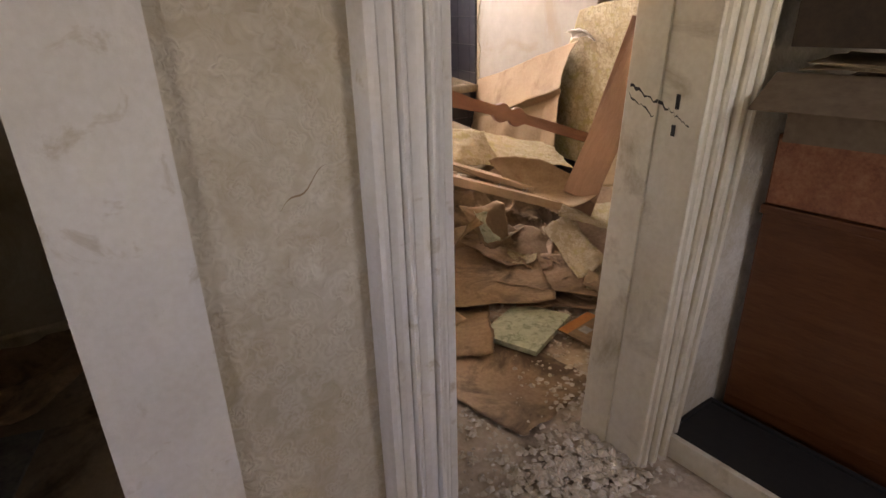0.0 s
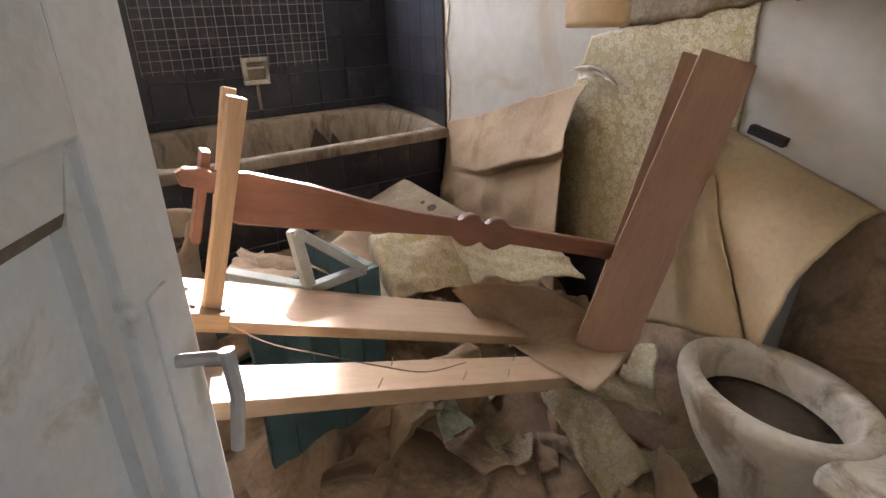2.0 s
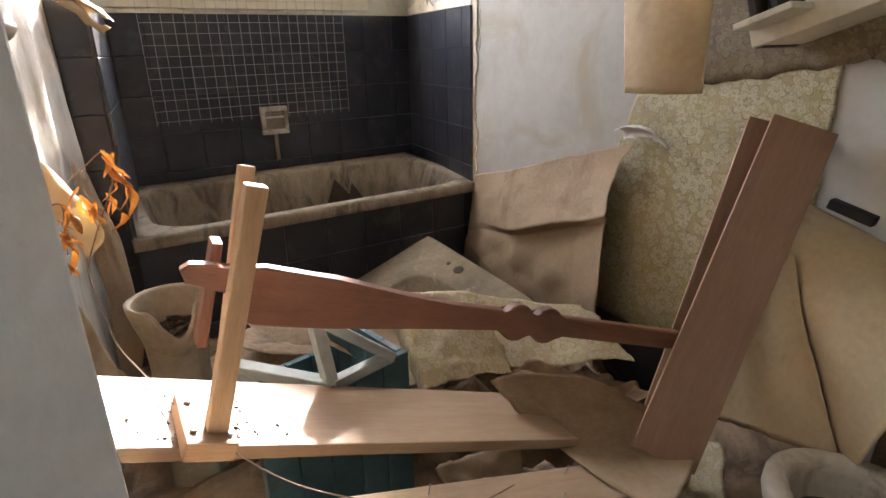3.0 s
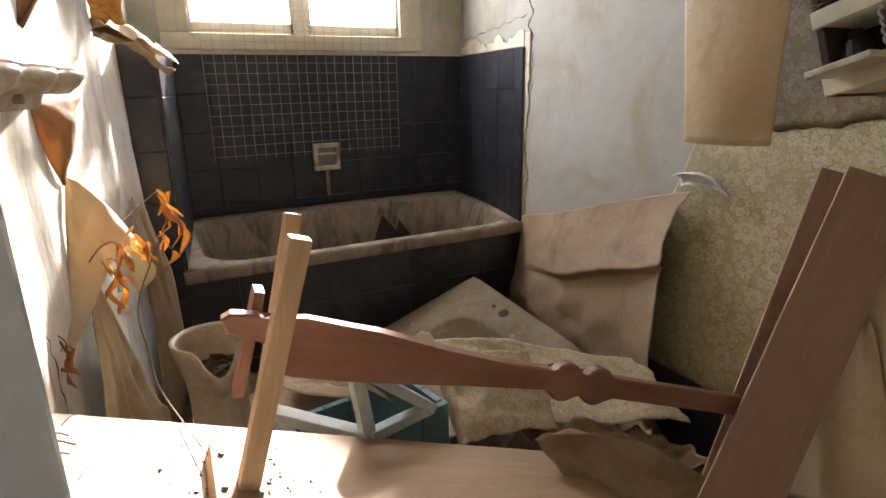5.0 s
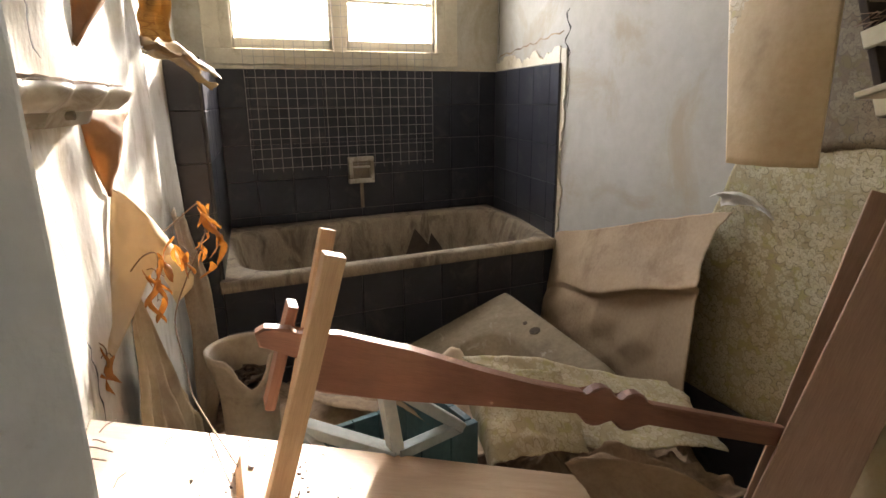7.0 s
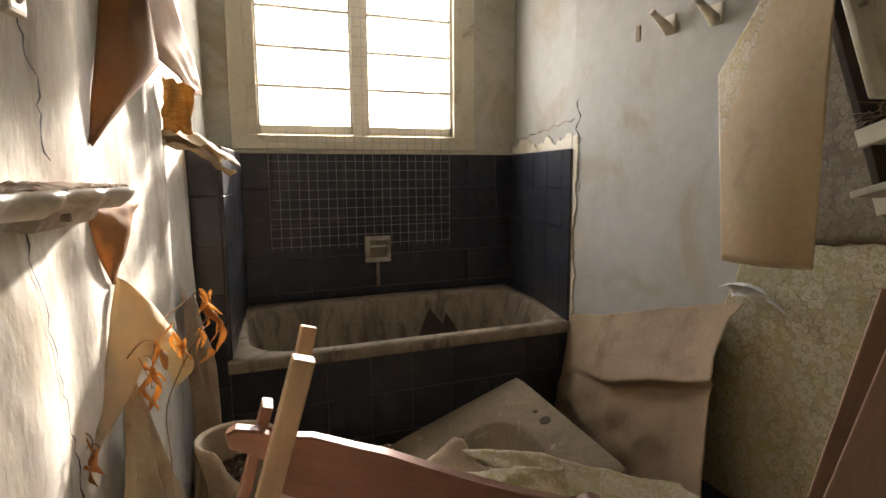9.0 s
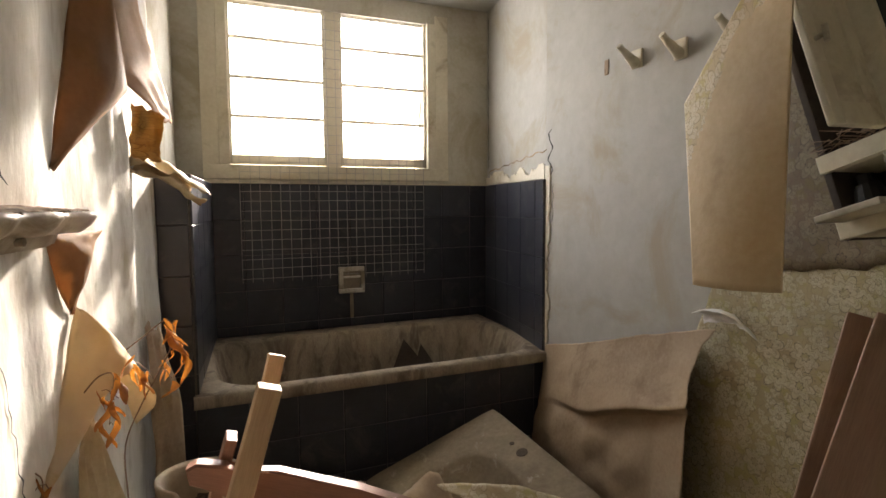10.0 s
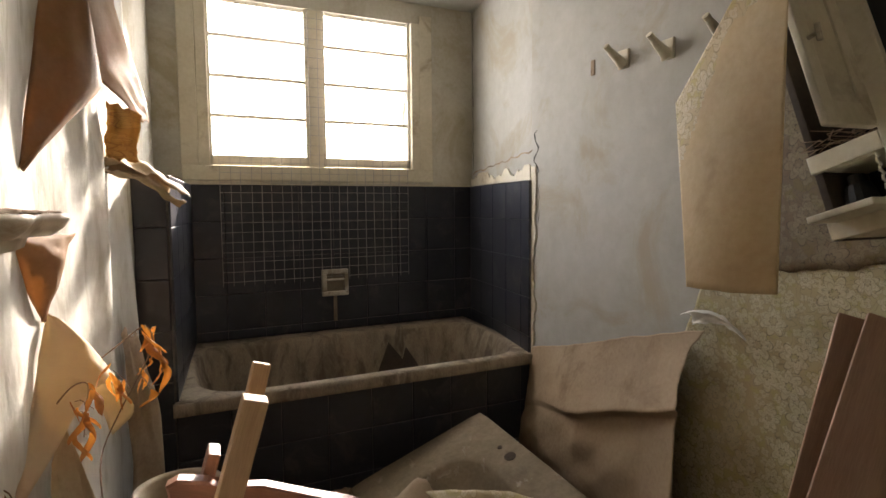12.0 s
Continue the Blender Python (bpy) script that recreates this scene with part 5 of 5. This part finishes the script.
left_peel("curled_wallpaper_flap", cone_flap, [CREAM_PAPER, CREAM_PAPER], "cone of pale wallpaper curling off the wall", 85, 34, 26, 0.008, 0.004)
left_peel("wallpaper_strip", between([(3.33, 1.385, 0.01), (3.40, 1.32, 0.012), (3.50, 1.18, 0.012)], [(3.58, 1.365, 0.06), (3.53, 1.31, 0.055), (3.52, 1.175, 0.015)], 0.02), [AMBER_PAPER, AMBER_PAPER], "narrow brown wallpaper strip below the shelf", 86, 12, 18)
def torn_shape(u, v):
    """A torn white sheet that spreads downwards from its peak in sharp pleats."""
    y = 3.50 + (0.06 + 0.30 * v) * (2 * u - 1) - 0.06 * v
    pleat = abs((u * 4.2 + 0.6 * v) % 1.0 - 0.5) * 2
    off = 0.03 + 0.05 * v + 0.030 * pleat * min(1, 0.3 + v)
    return (lwx(y) + off, y, 0.975 - 0.10 * abs(2 * u - 1) * (1 - v) - 0.62 * v)


left_peel("torn_wallpaper", torn_shape, [LOOSE_PAPER, KRAFT_PALE], "torn white wallpaper hanging in sharp pleats low on the wall", 87, 50, 36, 0.035, 0.012)
left_peel("dark_wallpaper_strip", lambda u, v: (lwx(4.10) + 0.015 + (0.05 + 0.045 * math.sin(v * 3.0)) * u + 0.012 * math.sin(v * 4), 4.02 + 0.14 * u, 1.05 - 0.05 * u - 0.85 * v), [KRAFT_DARK, KRAFT], "dark wallpaper strip hanging beside the tub", 88, 12, 24, 0.02, 0.02)


def crack(name, pts, w, place):
    """A jagged crack as a thin dark groove strip."""
    bm = bmesh.new()
    row = []
    for k, (y, z) in enumerate(pts):
        h = w * (0.5 + 0.5 * ((k * 7) % 3) / 2)
        row.append((bm.verts.new(place(y - h, z, 0.0015)), bm.verts.new(place(y + h, z, 0.0015))))
    for a, b in zip(row, row[1:]):
        bm.faces.new((a[0], a[1], b[1], b[0]))
    return solo(name, bm, BLACK_AND_SHADE, "jagged crack running through the plaster", "crack")


rc = random.Random(4)
crack("wall_crack", [(3.17 + 0.012 * rc.uniform(-1, 1) + 0.06 * k / 16, 1.70 - 0.016 * k) for k in range(16)], 0.003, on_loose)
crack("wall_crack", [(3.12 + 0.014 * rc.uniform(-1, 1) + 0.16 * k / 30, 1.36 - 0.022 * k) for k in range(30)], 0.0035, on_loose)


def level_crack(name, pts, w, place):
    """A jagged crack that runs level."""
    bm = bmesh.new()
    row = []
    for k, (y, z) in enumerate(pts):
        h = w * (0.4 + 0.6 * ((k * 5) % 3) / 2)
        row.append((bm.verts.new(place(y, z - h)), bm.verts.new(place(y, z + h))))
    for a, b in zip(row, row[1:]):
        bm.faces.new((a[0], a[1], b[1], b[0]))
    return solo(name, bm, KRAFT_DARK, "jagged crack in the plaster above the tiles", "crack")


def jagged(name, run, side, mat, label, category, seed, thick=0.006):
    """A broken slab of plaster: one straight edge along run (two points), the other edge ragged by side (least, most) metres."""
    a, b = Vector(run[0]), Vector(run[1])
    d = b - a
    rj = random.Random(seed)
    n = max(8, int(d.length / 0.016))
    out = [(0, 0), (d.length, 0)]
    h = rj.uniform(*side)
    for k in range(n, -1, -1):
        h = min(side[1], max(side[0], h + rj.uniform(-0.4, 0.4) * (side[1] - side[0])))
        out.append((d.length * min(1, max(0, (k + rj.uniform(-0.3, 0.3)) / n)), h))
    return solo(name, prism(bmesh.new(), out, -thick, 0.0), mat, label, category, None)


def along(ob, m):
    ob.matrix_basis = m
    return ob


RIGHT2 = (-0.14 / 0.8713, -0.86 / 0.8713, 0)
along(jagged("broken_plaster", ((0, 0, 0), (0.86, 0, 0)), (0.025, 0.075), FRAME_PAINT, "broken cream plaster still standing above black tiles", "plaster", 5, 0.007), frame_of((2.864, 5.19, TZ + 0.004), RIGHT2))
along(jagged("broken_plaster", ((0, 0, 0), (0.95, 0, 0)), (0.012, 0.045), FRAME_PAINT, "ragged strip of cream plaster along black tiles", "plaster", 6, -0.009), frame_of((2.731, 4.338, 0.66), (0, 0, 1), (-0.053, -1, 0)))
along(jagged("broken_plaster", ((0, 0, 0), (1.66, 0, 0)), (0.006, 0.020), FRAME_PAINT, "crumbling plaster line between tiles and window", "plaster", 7, 0.010), frame_of((1.20, 5.192, TZ + 0.002), (1, 0, 0)))
rc2 = random.Random(14)
level_crack("wall_crack", [(5.17 - 0.042 * k, 1.628 + rc2.uniform(-0.010, 0.010) + 0.003 * k) for k in range(21)], 0.0045, lambda y, z: (2.727 + (y - 4.34) * 0.163, y, z))
# corner line: dark strip paints the shadow along the broken plaster edge
crack("wall_crack", [(5.165 + 0.010 * rc2.uniform(-1, 1), 2.58 - 0.03 * k) for k in range(32)], 0.005, lambda y, z, off: (2.727 + (y - 4.34) * 0.163 - 0.002, y, z))
crack("wall_crack", [(4.30 + 0.02 * math.sin(k * 0.9) + 0.010 * rc2.uniform(-1, 1), 1.78 - 0.016 * k) for k in range(16)], 0.007, on_right)
crack("wall_crack", [(4.275 + 0.008 * rc2.uniform(-1, 1), 1.52 - 0.02 * k) for k in range(10)], 0.003, on_right)


# ---- dried plant ----
def flowing(run, k=5):
    """More points on a smooth curve through a run of points."""
    q = [Vector(v) for v in run]
    q = [q[0]] + q + [q[-1]]
    out = []
    for a, b, c, d in zip(q, q[1:], q[2:], q[3:]):
        for i in range(k):
            s = i / k
            out.append(0.5 * (2 * b + (c - a) * s + (2 * a - 5 * b + 4 * c - d) * s * s + (3 * b - a - 3 * c + d) * s ** 3))
    return out + [q[-1]]


def dry_plant(name, stem, leaves, seed, label):
    P = thing(name, pose(*stem[0]), label, "plant")
    q = Vector(stem[0])
    part("stem", rod(bmesh.new(), [v - q for v in flowing(stem)], 0.0020, 6, 0.0012), STEM, P)
    rn = random.Random(seed)
    for p, ln in leaves:
        bm = bmesh.new()
        ln *= 0.72
        w = ln * rn.uniform(0.11, 0.18)
        tw = rn.uniform(-1.2, 1.2)
        rows = []
        for k in range(9):
            s = k / 8
            ww = w * math.sin(math.pi * min(1, s * 0.92 + 0.06)) ** 0.8
            a = tw * s + rn.uniform(-0.2, 0.2)
            c = Vector((0.012 * math.sin(s * 4 + seed), 0.01 * math.cos(s * 3), -ln * s))
            lift = 0.35 * ww
            e = Vector((math.cos(a), math.sin(a), 0))
            n = Vector((-math.sin(a), math.cos(a), 0))
            rows.append([bm.verts.new(c - e * ww + n * lift), bm.verts.new(c), bm.verts.new(c + e * ww + n * lift)])
        for a, b in zip(rows, rows[1:]):
            bm.faces.new((a[0], a[1], b[1], b[0]))
            bm.faces.new((a[1], a[2], b[2], b[1]))
        near = min((v for v in flowing(stem)), key=lambda v: (v - Vector(p)).length)
        if 0.004 < (near - Vector(p)).length < 0.08:
            part("stalk", rod(bmesh.new(), [near - q, (near + Vector(p)) / 2 - q + Vector((0, 0, 0.006)), Vector(p) - q], 0.0011, 5), STEM, P)
        lf = part("leaf", bm, LEAF, P, "", True)
        lf.matrix_basis = Matrix.Translation(Vector(p) - q) @ Matrix.Rotation(rn.uniform(0, 6.28), 4, "Z") @ Matrix.Rotation(rn.uniform(-0.5, 0.5), 4, "X")
    return P


VINE = [(0.962, 3.62, 1.049), (1.02, 3.61, 1.095), (1.072, 3.60, 1.132), (1.088, 3.60, 1.085), (1.057, 3.55, 1.023), (1.02, 3.50, 0.962), (0.985, 3.43, 0.885), (1.0, 3.30, 0.815), (1.01, 3.20, 0.793), (1.053, 3.0, 0.791), (1.10, 2.84, 0.776), (1.181, 2.72, 0.728), (1.261, 2.63, 0.714), (1.375, 2.62, 0.646), (1.48, 2.62, 0.588), (1.613, 2.66, 0.535)]
dry_plant("dried_vine", VINE,
          [((1.070, 3.60, 1.135), 0.09), ((1.075, 3.585, 1.13), 0.12), ((1.09, 3.60, 1.11), 0.11), ((1.085, 3.61, 1.08), 0.10), ((1.10, 3.595, 1.06), 0.12), ((1.075, 3.59, 1.06), 0.09), ((1.065, 3.60, 1.03), 0.08), ((1.105, 3.60, 1.04), 0.11),
           ((1.078, 3.58, 0.985), 0.10), ((1.07, 3.59, 1.10), 0.08), ((1.095, 3.61, 1.125), 0.10), ((1.06, 3.58, 1.02), 0.07),
           ((0.995, 3.50, 1.075), 0.08), ((1.01, 3.50, 1.055), 0.11), ((1.02, 3.495, 1.03), 0.09), ((1.0, 3.505, 1.04), 0.07), ((1.025, 3.50, 1.02), 0.08)], 3, "dried vine with curled amber leaves trailing over the boards")
dry_plant("dried_twig", [(0.90, 3.46, 1.0), (0.935, 3.46, 1.04), (0.965, 3.45, 1.045), (0.96, 3.45, 0.99), (0.953, 3.45, 0.93)],
          [((0.965, 3.45, 1.045), 0.08), ((0.975, 3.45, 1.03), 0.08), ((0.957, 3.45, 1.0), 0.07), ((0.945, 3.45, 0.985), 0.09), ((0.965, 3.45, 0.985), 0.09), ((0.975, 3.445, 0.99), 0.06), ((0.952, 3.45, 0.945), 0.10), ((0.94, 3.45, 1.01), 0.06), ((0.96, 3.45, 0.93), 0.08)], 7, "dried twig with curled amber leaves against the wall")
dry_plant("dried_twig", [(0.80, 3.26, 0.99), (0.83, 3.28, 0.93), (0.855, 3.30, 0.89), (0.845, 3.30, 0.83)],
          [((0.855, 3.30, 0.90), 0.08), ((0.845, 3.29, 0.875), 0.07), ((0.865, 3.30, 0.87), 0.08), ((0.85, 3.30, 0.85), 0.09), ((0.838, 3.30, 0.90), 0.06)], 9, "brown dried twig low on the wall")


# ---- wire mesh on the tiled wall ----
def wire_mesh():
    M = thing("wire_mesh", pose(1.375, 5.165, 1.015), "rusty square wire mesh hanging over the window foot and tiles", "wire mesh")
    for k in range(21):
        part("wire", rod(bmesh.new(), [(0.052 * k, 0, 0), (0.052 * k + 0.003 * math.sin(k * 2.3), 0.002, 0.4), (0.052 * k, 0, 1.46)], 0.0016, 4), WIRE, M)
    for k in range(28):
        part("wire", rod(bmesh.new(), [(0, 0.003, 0.02 + 0.052 * k), (0.5, 0.002, 0.02 + 0.052 * k + 0.003 * math.sin(k * 1.7)), (1.04, 0.003, 0.02 + 0.052 * k)], 0.0016, 4), WIRE, M)


wire_mesh()
sd = thing("soap_dish", pose(1.965, 5.18, 1.0), "grimy cream ceramic soap dish set into the tiles", "soap dish")
for a in ((-0.075, 0.075, -0.03, 0.0, 0.05, 0.075), (-0.075, 0.075, -0.03, 0.0, -0.075, -0.05), (-0.075, -0.05, -0.03, 0, -0.05, 0.05), (0.05, 0.075, -0.03, 0, -0.05, 0.05)):
    part("rim", boxed(*a, 0.005), PORCELAIN, sd)
part("recess", boxed(-0.05, 0.05, -0.008, 0, -0.05, 0.05), SHAFT_PORCELAIN, sd)
part("grip", boxed(-0.05, 0.05, -0.034, -0.022, 0.012, 0.024, 0.004), PORCELAIN, sd)
part("stain", boxed(-0.01, 0.01, -0.012, -0.009, -0.22, -0.075), DUSTY_ENAMEL, sd)


# ---- corridor things ----
def dresser():
    D = thing("cabinet", frame_of((1.665, 1.60, 0), (0.12, -0.99, 0)), "polished brown cabinet with an orange woven cane panel", "cabinet")
    L, d = 0.85, 0.42
    part("body", boxed(0, L, 0.012, d, 0.02, 0.90, 0.006), POLISHED, D)
    part("door_panel", boxed(0.01, L - 0.01, -0.006, 0.012, 0.10, 0.69, 0.004), POLISHED, D)
    part("trim", boxed(0.0, L, -0.012, 0.012, 0.69, 0.715, 0.004), POLISHED, D)
    part("cane_panel", boxed(0.01, L - 0.01, -0.004, 0.012, 0.72, 0.89, 0.003), WOVEN, D, "orange woven cane panel")
    part("plinth", boxed(0.02, L - 0.02, 0.02, d - 0.02, 0.0, 0.02), POLISHED, D)
    return D


dresser()
cb = thing("cardboard_box", frame_of((1.50, 1.585, 0.90), (0.20, -0.98, 0)), "open brown cardboard box on the cabinet", "cardboard box")
part("side", boxed(0.06, 0.65, 0.06, 0.07, 0.003, 0.16, 0.001), CARDBOARD, cb)
part("side", boxed(0.12, 0.65, 0.45, 0.46, 0.003, 0.14, 0.001), CARDBOARD, cb)
part("side", boxed(0.12, 0.13, 0.11, 0.45, 0.003, 0.14, 0.001), CARDBOARD, cb)
part("side", boxed(0.64, 0.65, 0.11, 0.45, 0.003, 0.14, 0.001), CARDBOARD, cb)
fl = part("flap", boxed(-0.10, 0.53, -0.17, 0, -0.002, 0.002, 0.0008), CARDBOARD, cb)
fl.matrix_basis = pose(0.12, 0.06, 0.16, 22, 0, 0)
ps = thing("paper_stack", frame_of((1.56, 1.55, 1.066), (0.20, -0.98, 0)), "stack of yellowed papers lying on the open box", "papers")
for k in range(5):
    part("sheet", sheet(lambda u, v: (0.02 + 0.56 * u + 0.01 * k, 0.0 + 0.34 * v + 0.012 * (k % 2), 0.004 * k + 0.012 * math.sin(4 * u + k)), 14, 8, 0.0012, 0.03, 0.006, 120 + k, 3), [CREAM_PAPER, KRAFT], ps)
db = thing("storage_box", frame_of((1.585, 1.57, 1.115), (0.13, -0.99, 0)), "dark brown carton stacked on the papers", "carton")
for a_ in ((0, 0.70, 0, 0.012, 0, 0.55), (0, 0.70, 0.40, 0.412, 0, 0.55), (0, 0.012, 0.012, 0.40, 0, 0.55), (0.688, 0.70, 0.012, 0.40, 0, 0.55)):
    part("side", boxed(*a_, 0.002), KRAFT_BROWN, db)
part("lid", boxed(-0.01, 0.71, -0.01, 0.422, 0.55, 0.60, 0.003), KRAFT_BROWN, db)
tr = thing("floor_drawer", frame_of((1.395, 1.597, 0.0), (0.06, -0.99, 0)), "dark drawer lying on the floor, cream painted edge", "drawer")
part("bottom", boxed(0.0, 0.6, 0.012, 0.235, 0.05, 0.066, 0.002), BLACK_AND_SHADE, tr)
part("side", boxed(0, 0.6, -0.006, 0.012, 0, 0.075, 0.002), FRAME_PAINT, tr)
part("side", boxed(0, 0.6, 0.235, 0.25, 0, 0.075, 0.002), BLACK_AND_SHADE, tr)
part("end", boxed(-0.012, 0.0, -0.006, 0.25, 0.0, 0.075, 0.002), BLACK_AND_SHADE, tr)

wc = bmesh.new()
row = []
for k in range(13):
    s = k / 12
    z = 0.952 + 0.055 * s + 0.006 * math.sin(s * 9)
    row.append((wc.verts.new((0.385 + 0.075 * s, 1.6185, z - 0.0016 * math.sin(math.pi * s))), wc.verts.new((0.385 + 0.075 * s, 1.6185, z + 0.0016 * math.sin(math.pi * s) + 0.0002))))
for q_, s_ in zip(row, row[1:]):
    wc.faces.new((q_[0], q_[1], s_[1], s_[0]))
solo("wallpaper_tear", wc, KRAFT_DARK, "thin dark tear in the embossed wallpaper", "tear")

# side room clutter
rs = random.Random(8)
for k in range(9):
    x, y = rs.uniform(-0.5, 0.1), rs.uniform(1.9, 2.6)
    m = thing("magazine", pose(x, y, 0.005 + 0.012 * k, 0, 0, rs.uniform(-60, 60)), "faded magazine lying in a loose pile on the floor", "magazine", "magazines on the floor")
    part("cover", boxed(-0.105, 0.105, -0.14, 0.14, 0, 0.010, 0.001), PRINT_BLUE, m)
floor_sheet(-0.15, 2.75, 0.20, 0.7, 0.5, 20, [KRAFT_DARK, KRAFT], "heap of brown paper in the side room", 95, 0.2)
solo("skirting_board", boxed(-1.55, 0.42, 3.26, 3.30, 0, 0.12, 0.003), FRAME_PAINT, "painted skirting board", "skirting board", kind="structure")

# ---- black wall tiles, last ----
TILE = 0.192
def tile_mesh(w, h):
    bm = boxed(0.0012, w - 0.0012, -0.007, 0.0, 0.0012, h - 0.0012)
    top = [e for e in bm.edges if all(v.co.y < -0.006 for v in e.verts)]
    bmesh.ops.bevel(bm, geom=top, offset=0.002, segments=1, affect="EDGES")
    return mesh_of("tile", bm, BLACK_TILE)


TILE_MESHES = {}
def tiled(name, m, width, z0, z1, label):
    """A field of glazed tiles on a thin bed; x runs along the wall, tiles face -y."""
    F = part(name, boxed(0, width, 0.0, 0.006, z0, z1), GROUT)
    F.matrix_basis = m
    tagged(F, label, "tiled wall", "", "structure")
    z = z1
    while z > z0 + 0.01:
        h = min(TILE, z - z0)
        x = 0
        while x < width - 0.01:
            w = min(TILE, width - x)
            key = (round(w, 3), round(h, 3))
            if key not in TILE_MESHES:
                TILE_MESHES[key] = tile_mesh(w, h)
            o = new("tile", TILE_MESHES[key])
            o.parent = F
            j = noise.noise(Vector((x * 9, z * 9, width)))
            o.matrix_basis = pose(x, -0.0005 + 0.0008 * j, z - h, 0.25 * j, 0, 0.3 * noise.noise(Vector((z * 7, x * 7, 3))))
            x += TILE
        z -= TILE


tiled("tiles_apron", frame_of((1.13, 4.346, 0), (1, 0, 0)), 1.598, 0.0, 0.655, "black glazed tiles on the tub apron")
tiled("tiles_back", frame_of((1.20, 5.19, 0), (1, 0, 0)), 1.66, 0.66, TZ, "black glazed tiles behind the tub")
tiled("tiles_right", frame_of((2.855, 5.185, 0), (-0.14, -0.86, 0)), 0.865, 0.66, TZ, "black glazed tiles beside the tub")
tiled("tiles_stub_front", frame_of((1.010, 4.338, 0), (1, -0.02, 0)), 0.118, 0.0, TZ, "black glazed tiles on the stub wall")
tiled("tiles_stub_side", frame_of((1.134, 4.345, 0), (0.10, 0.86, 0)), 0.86, 0.66, TZ, "black glazed tiles on the inner side of the stub wall")
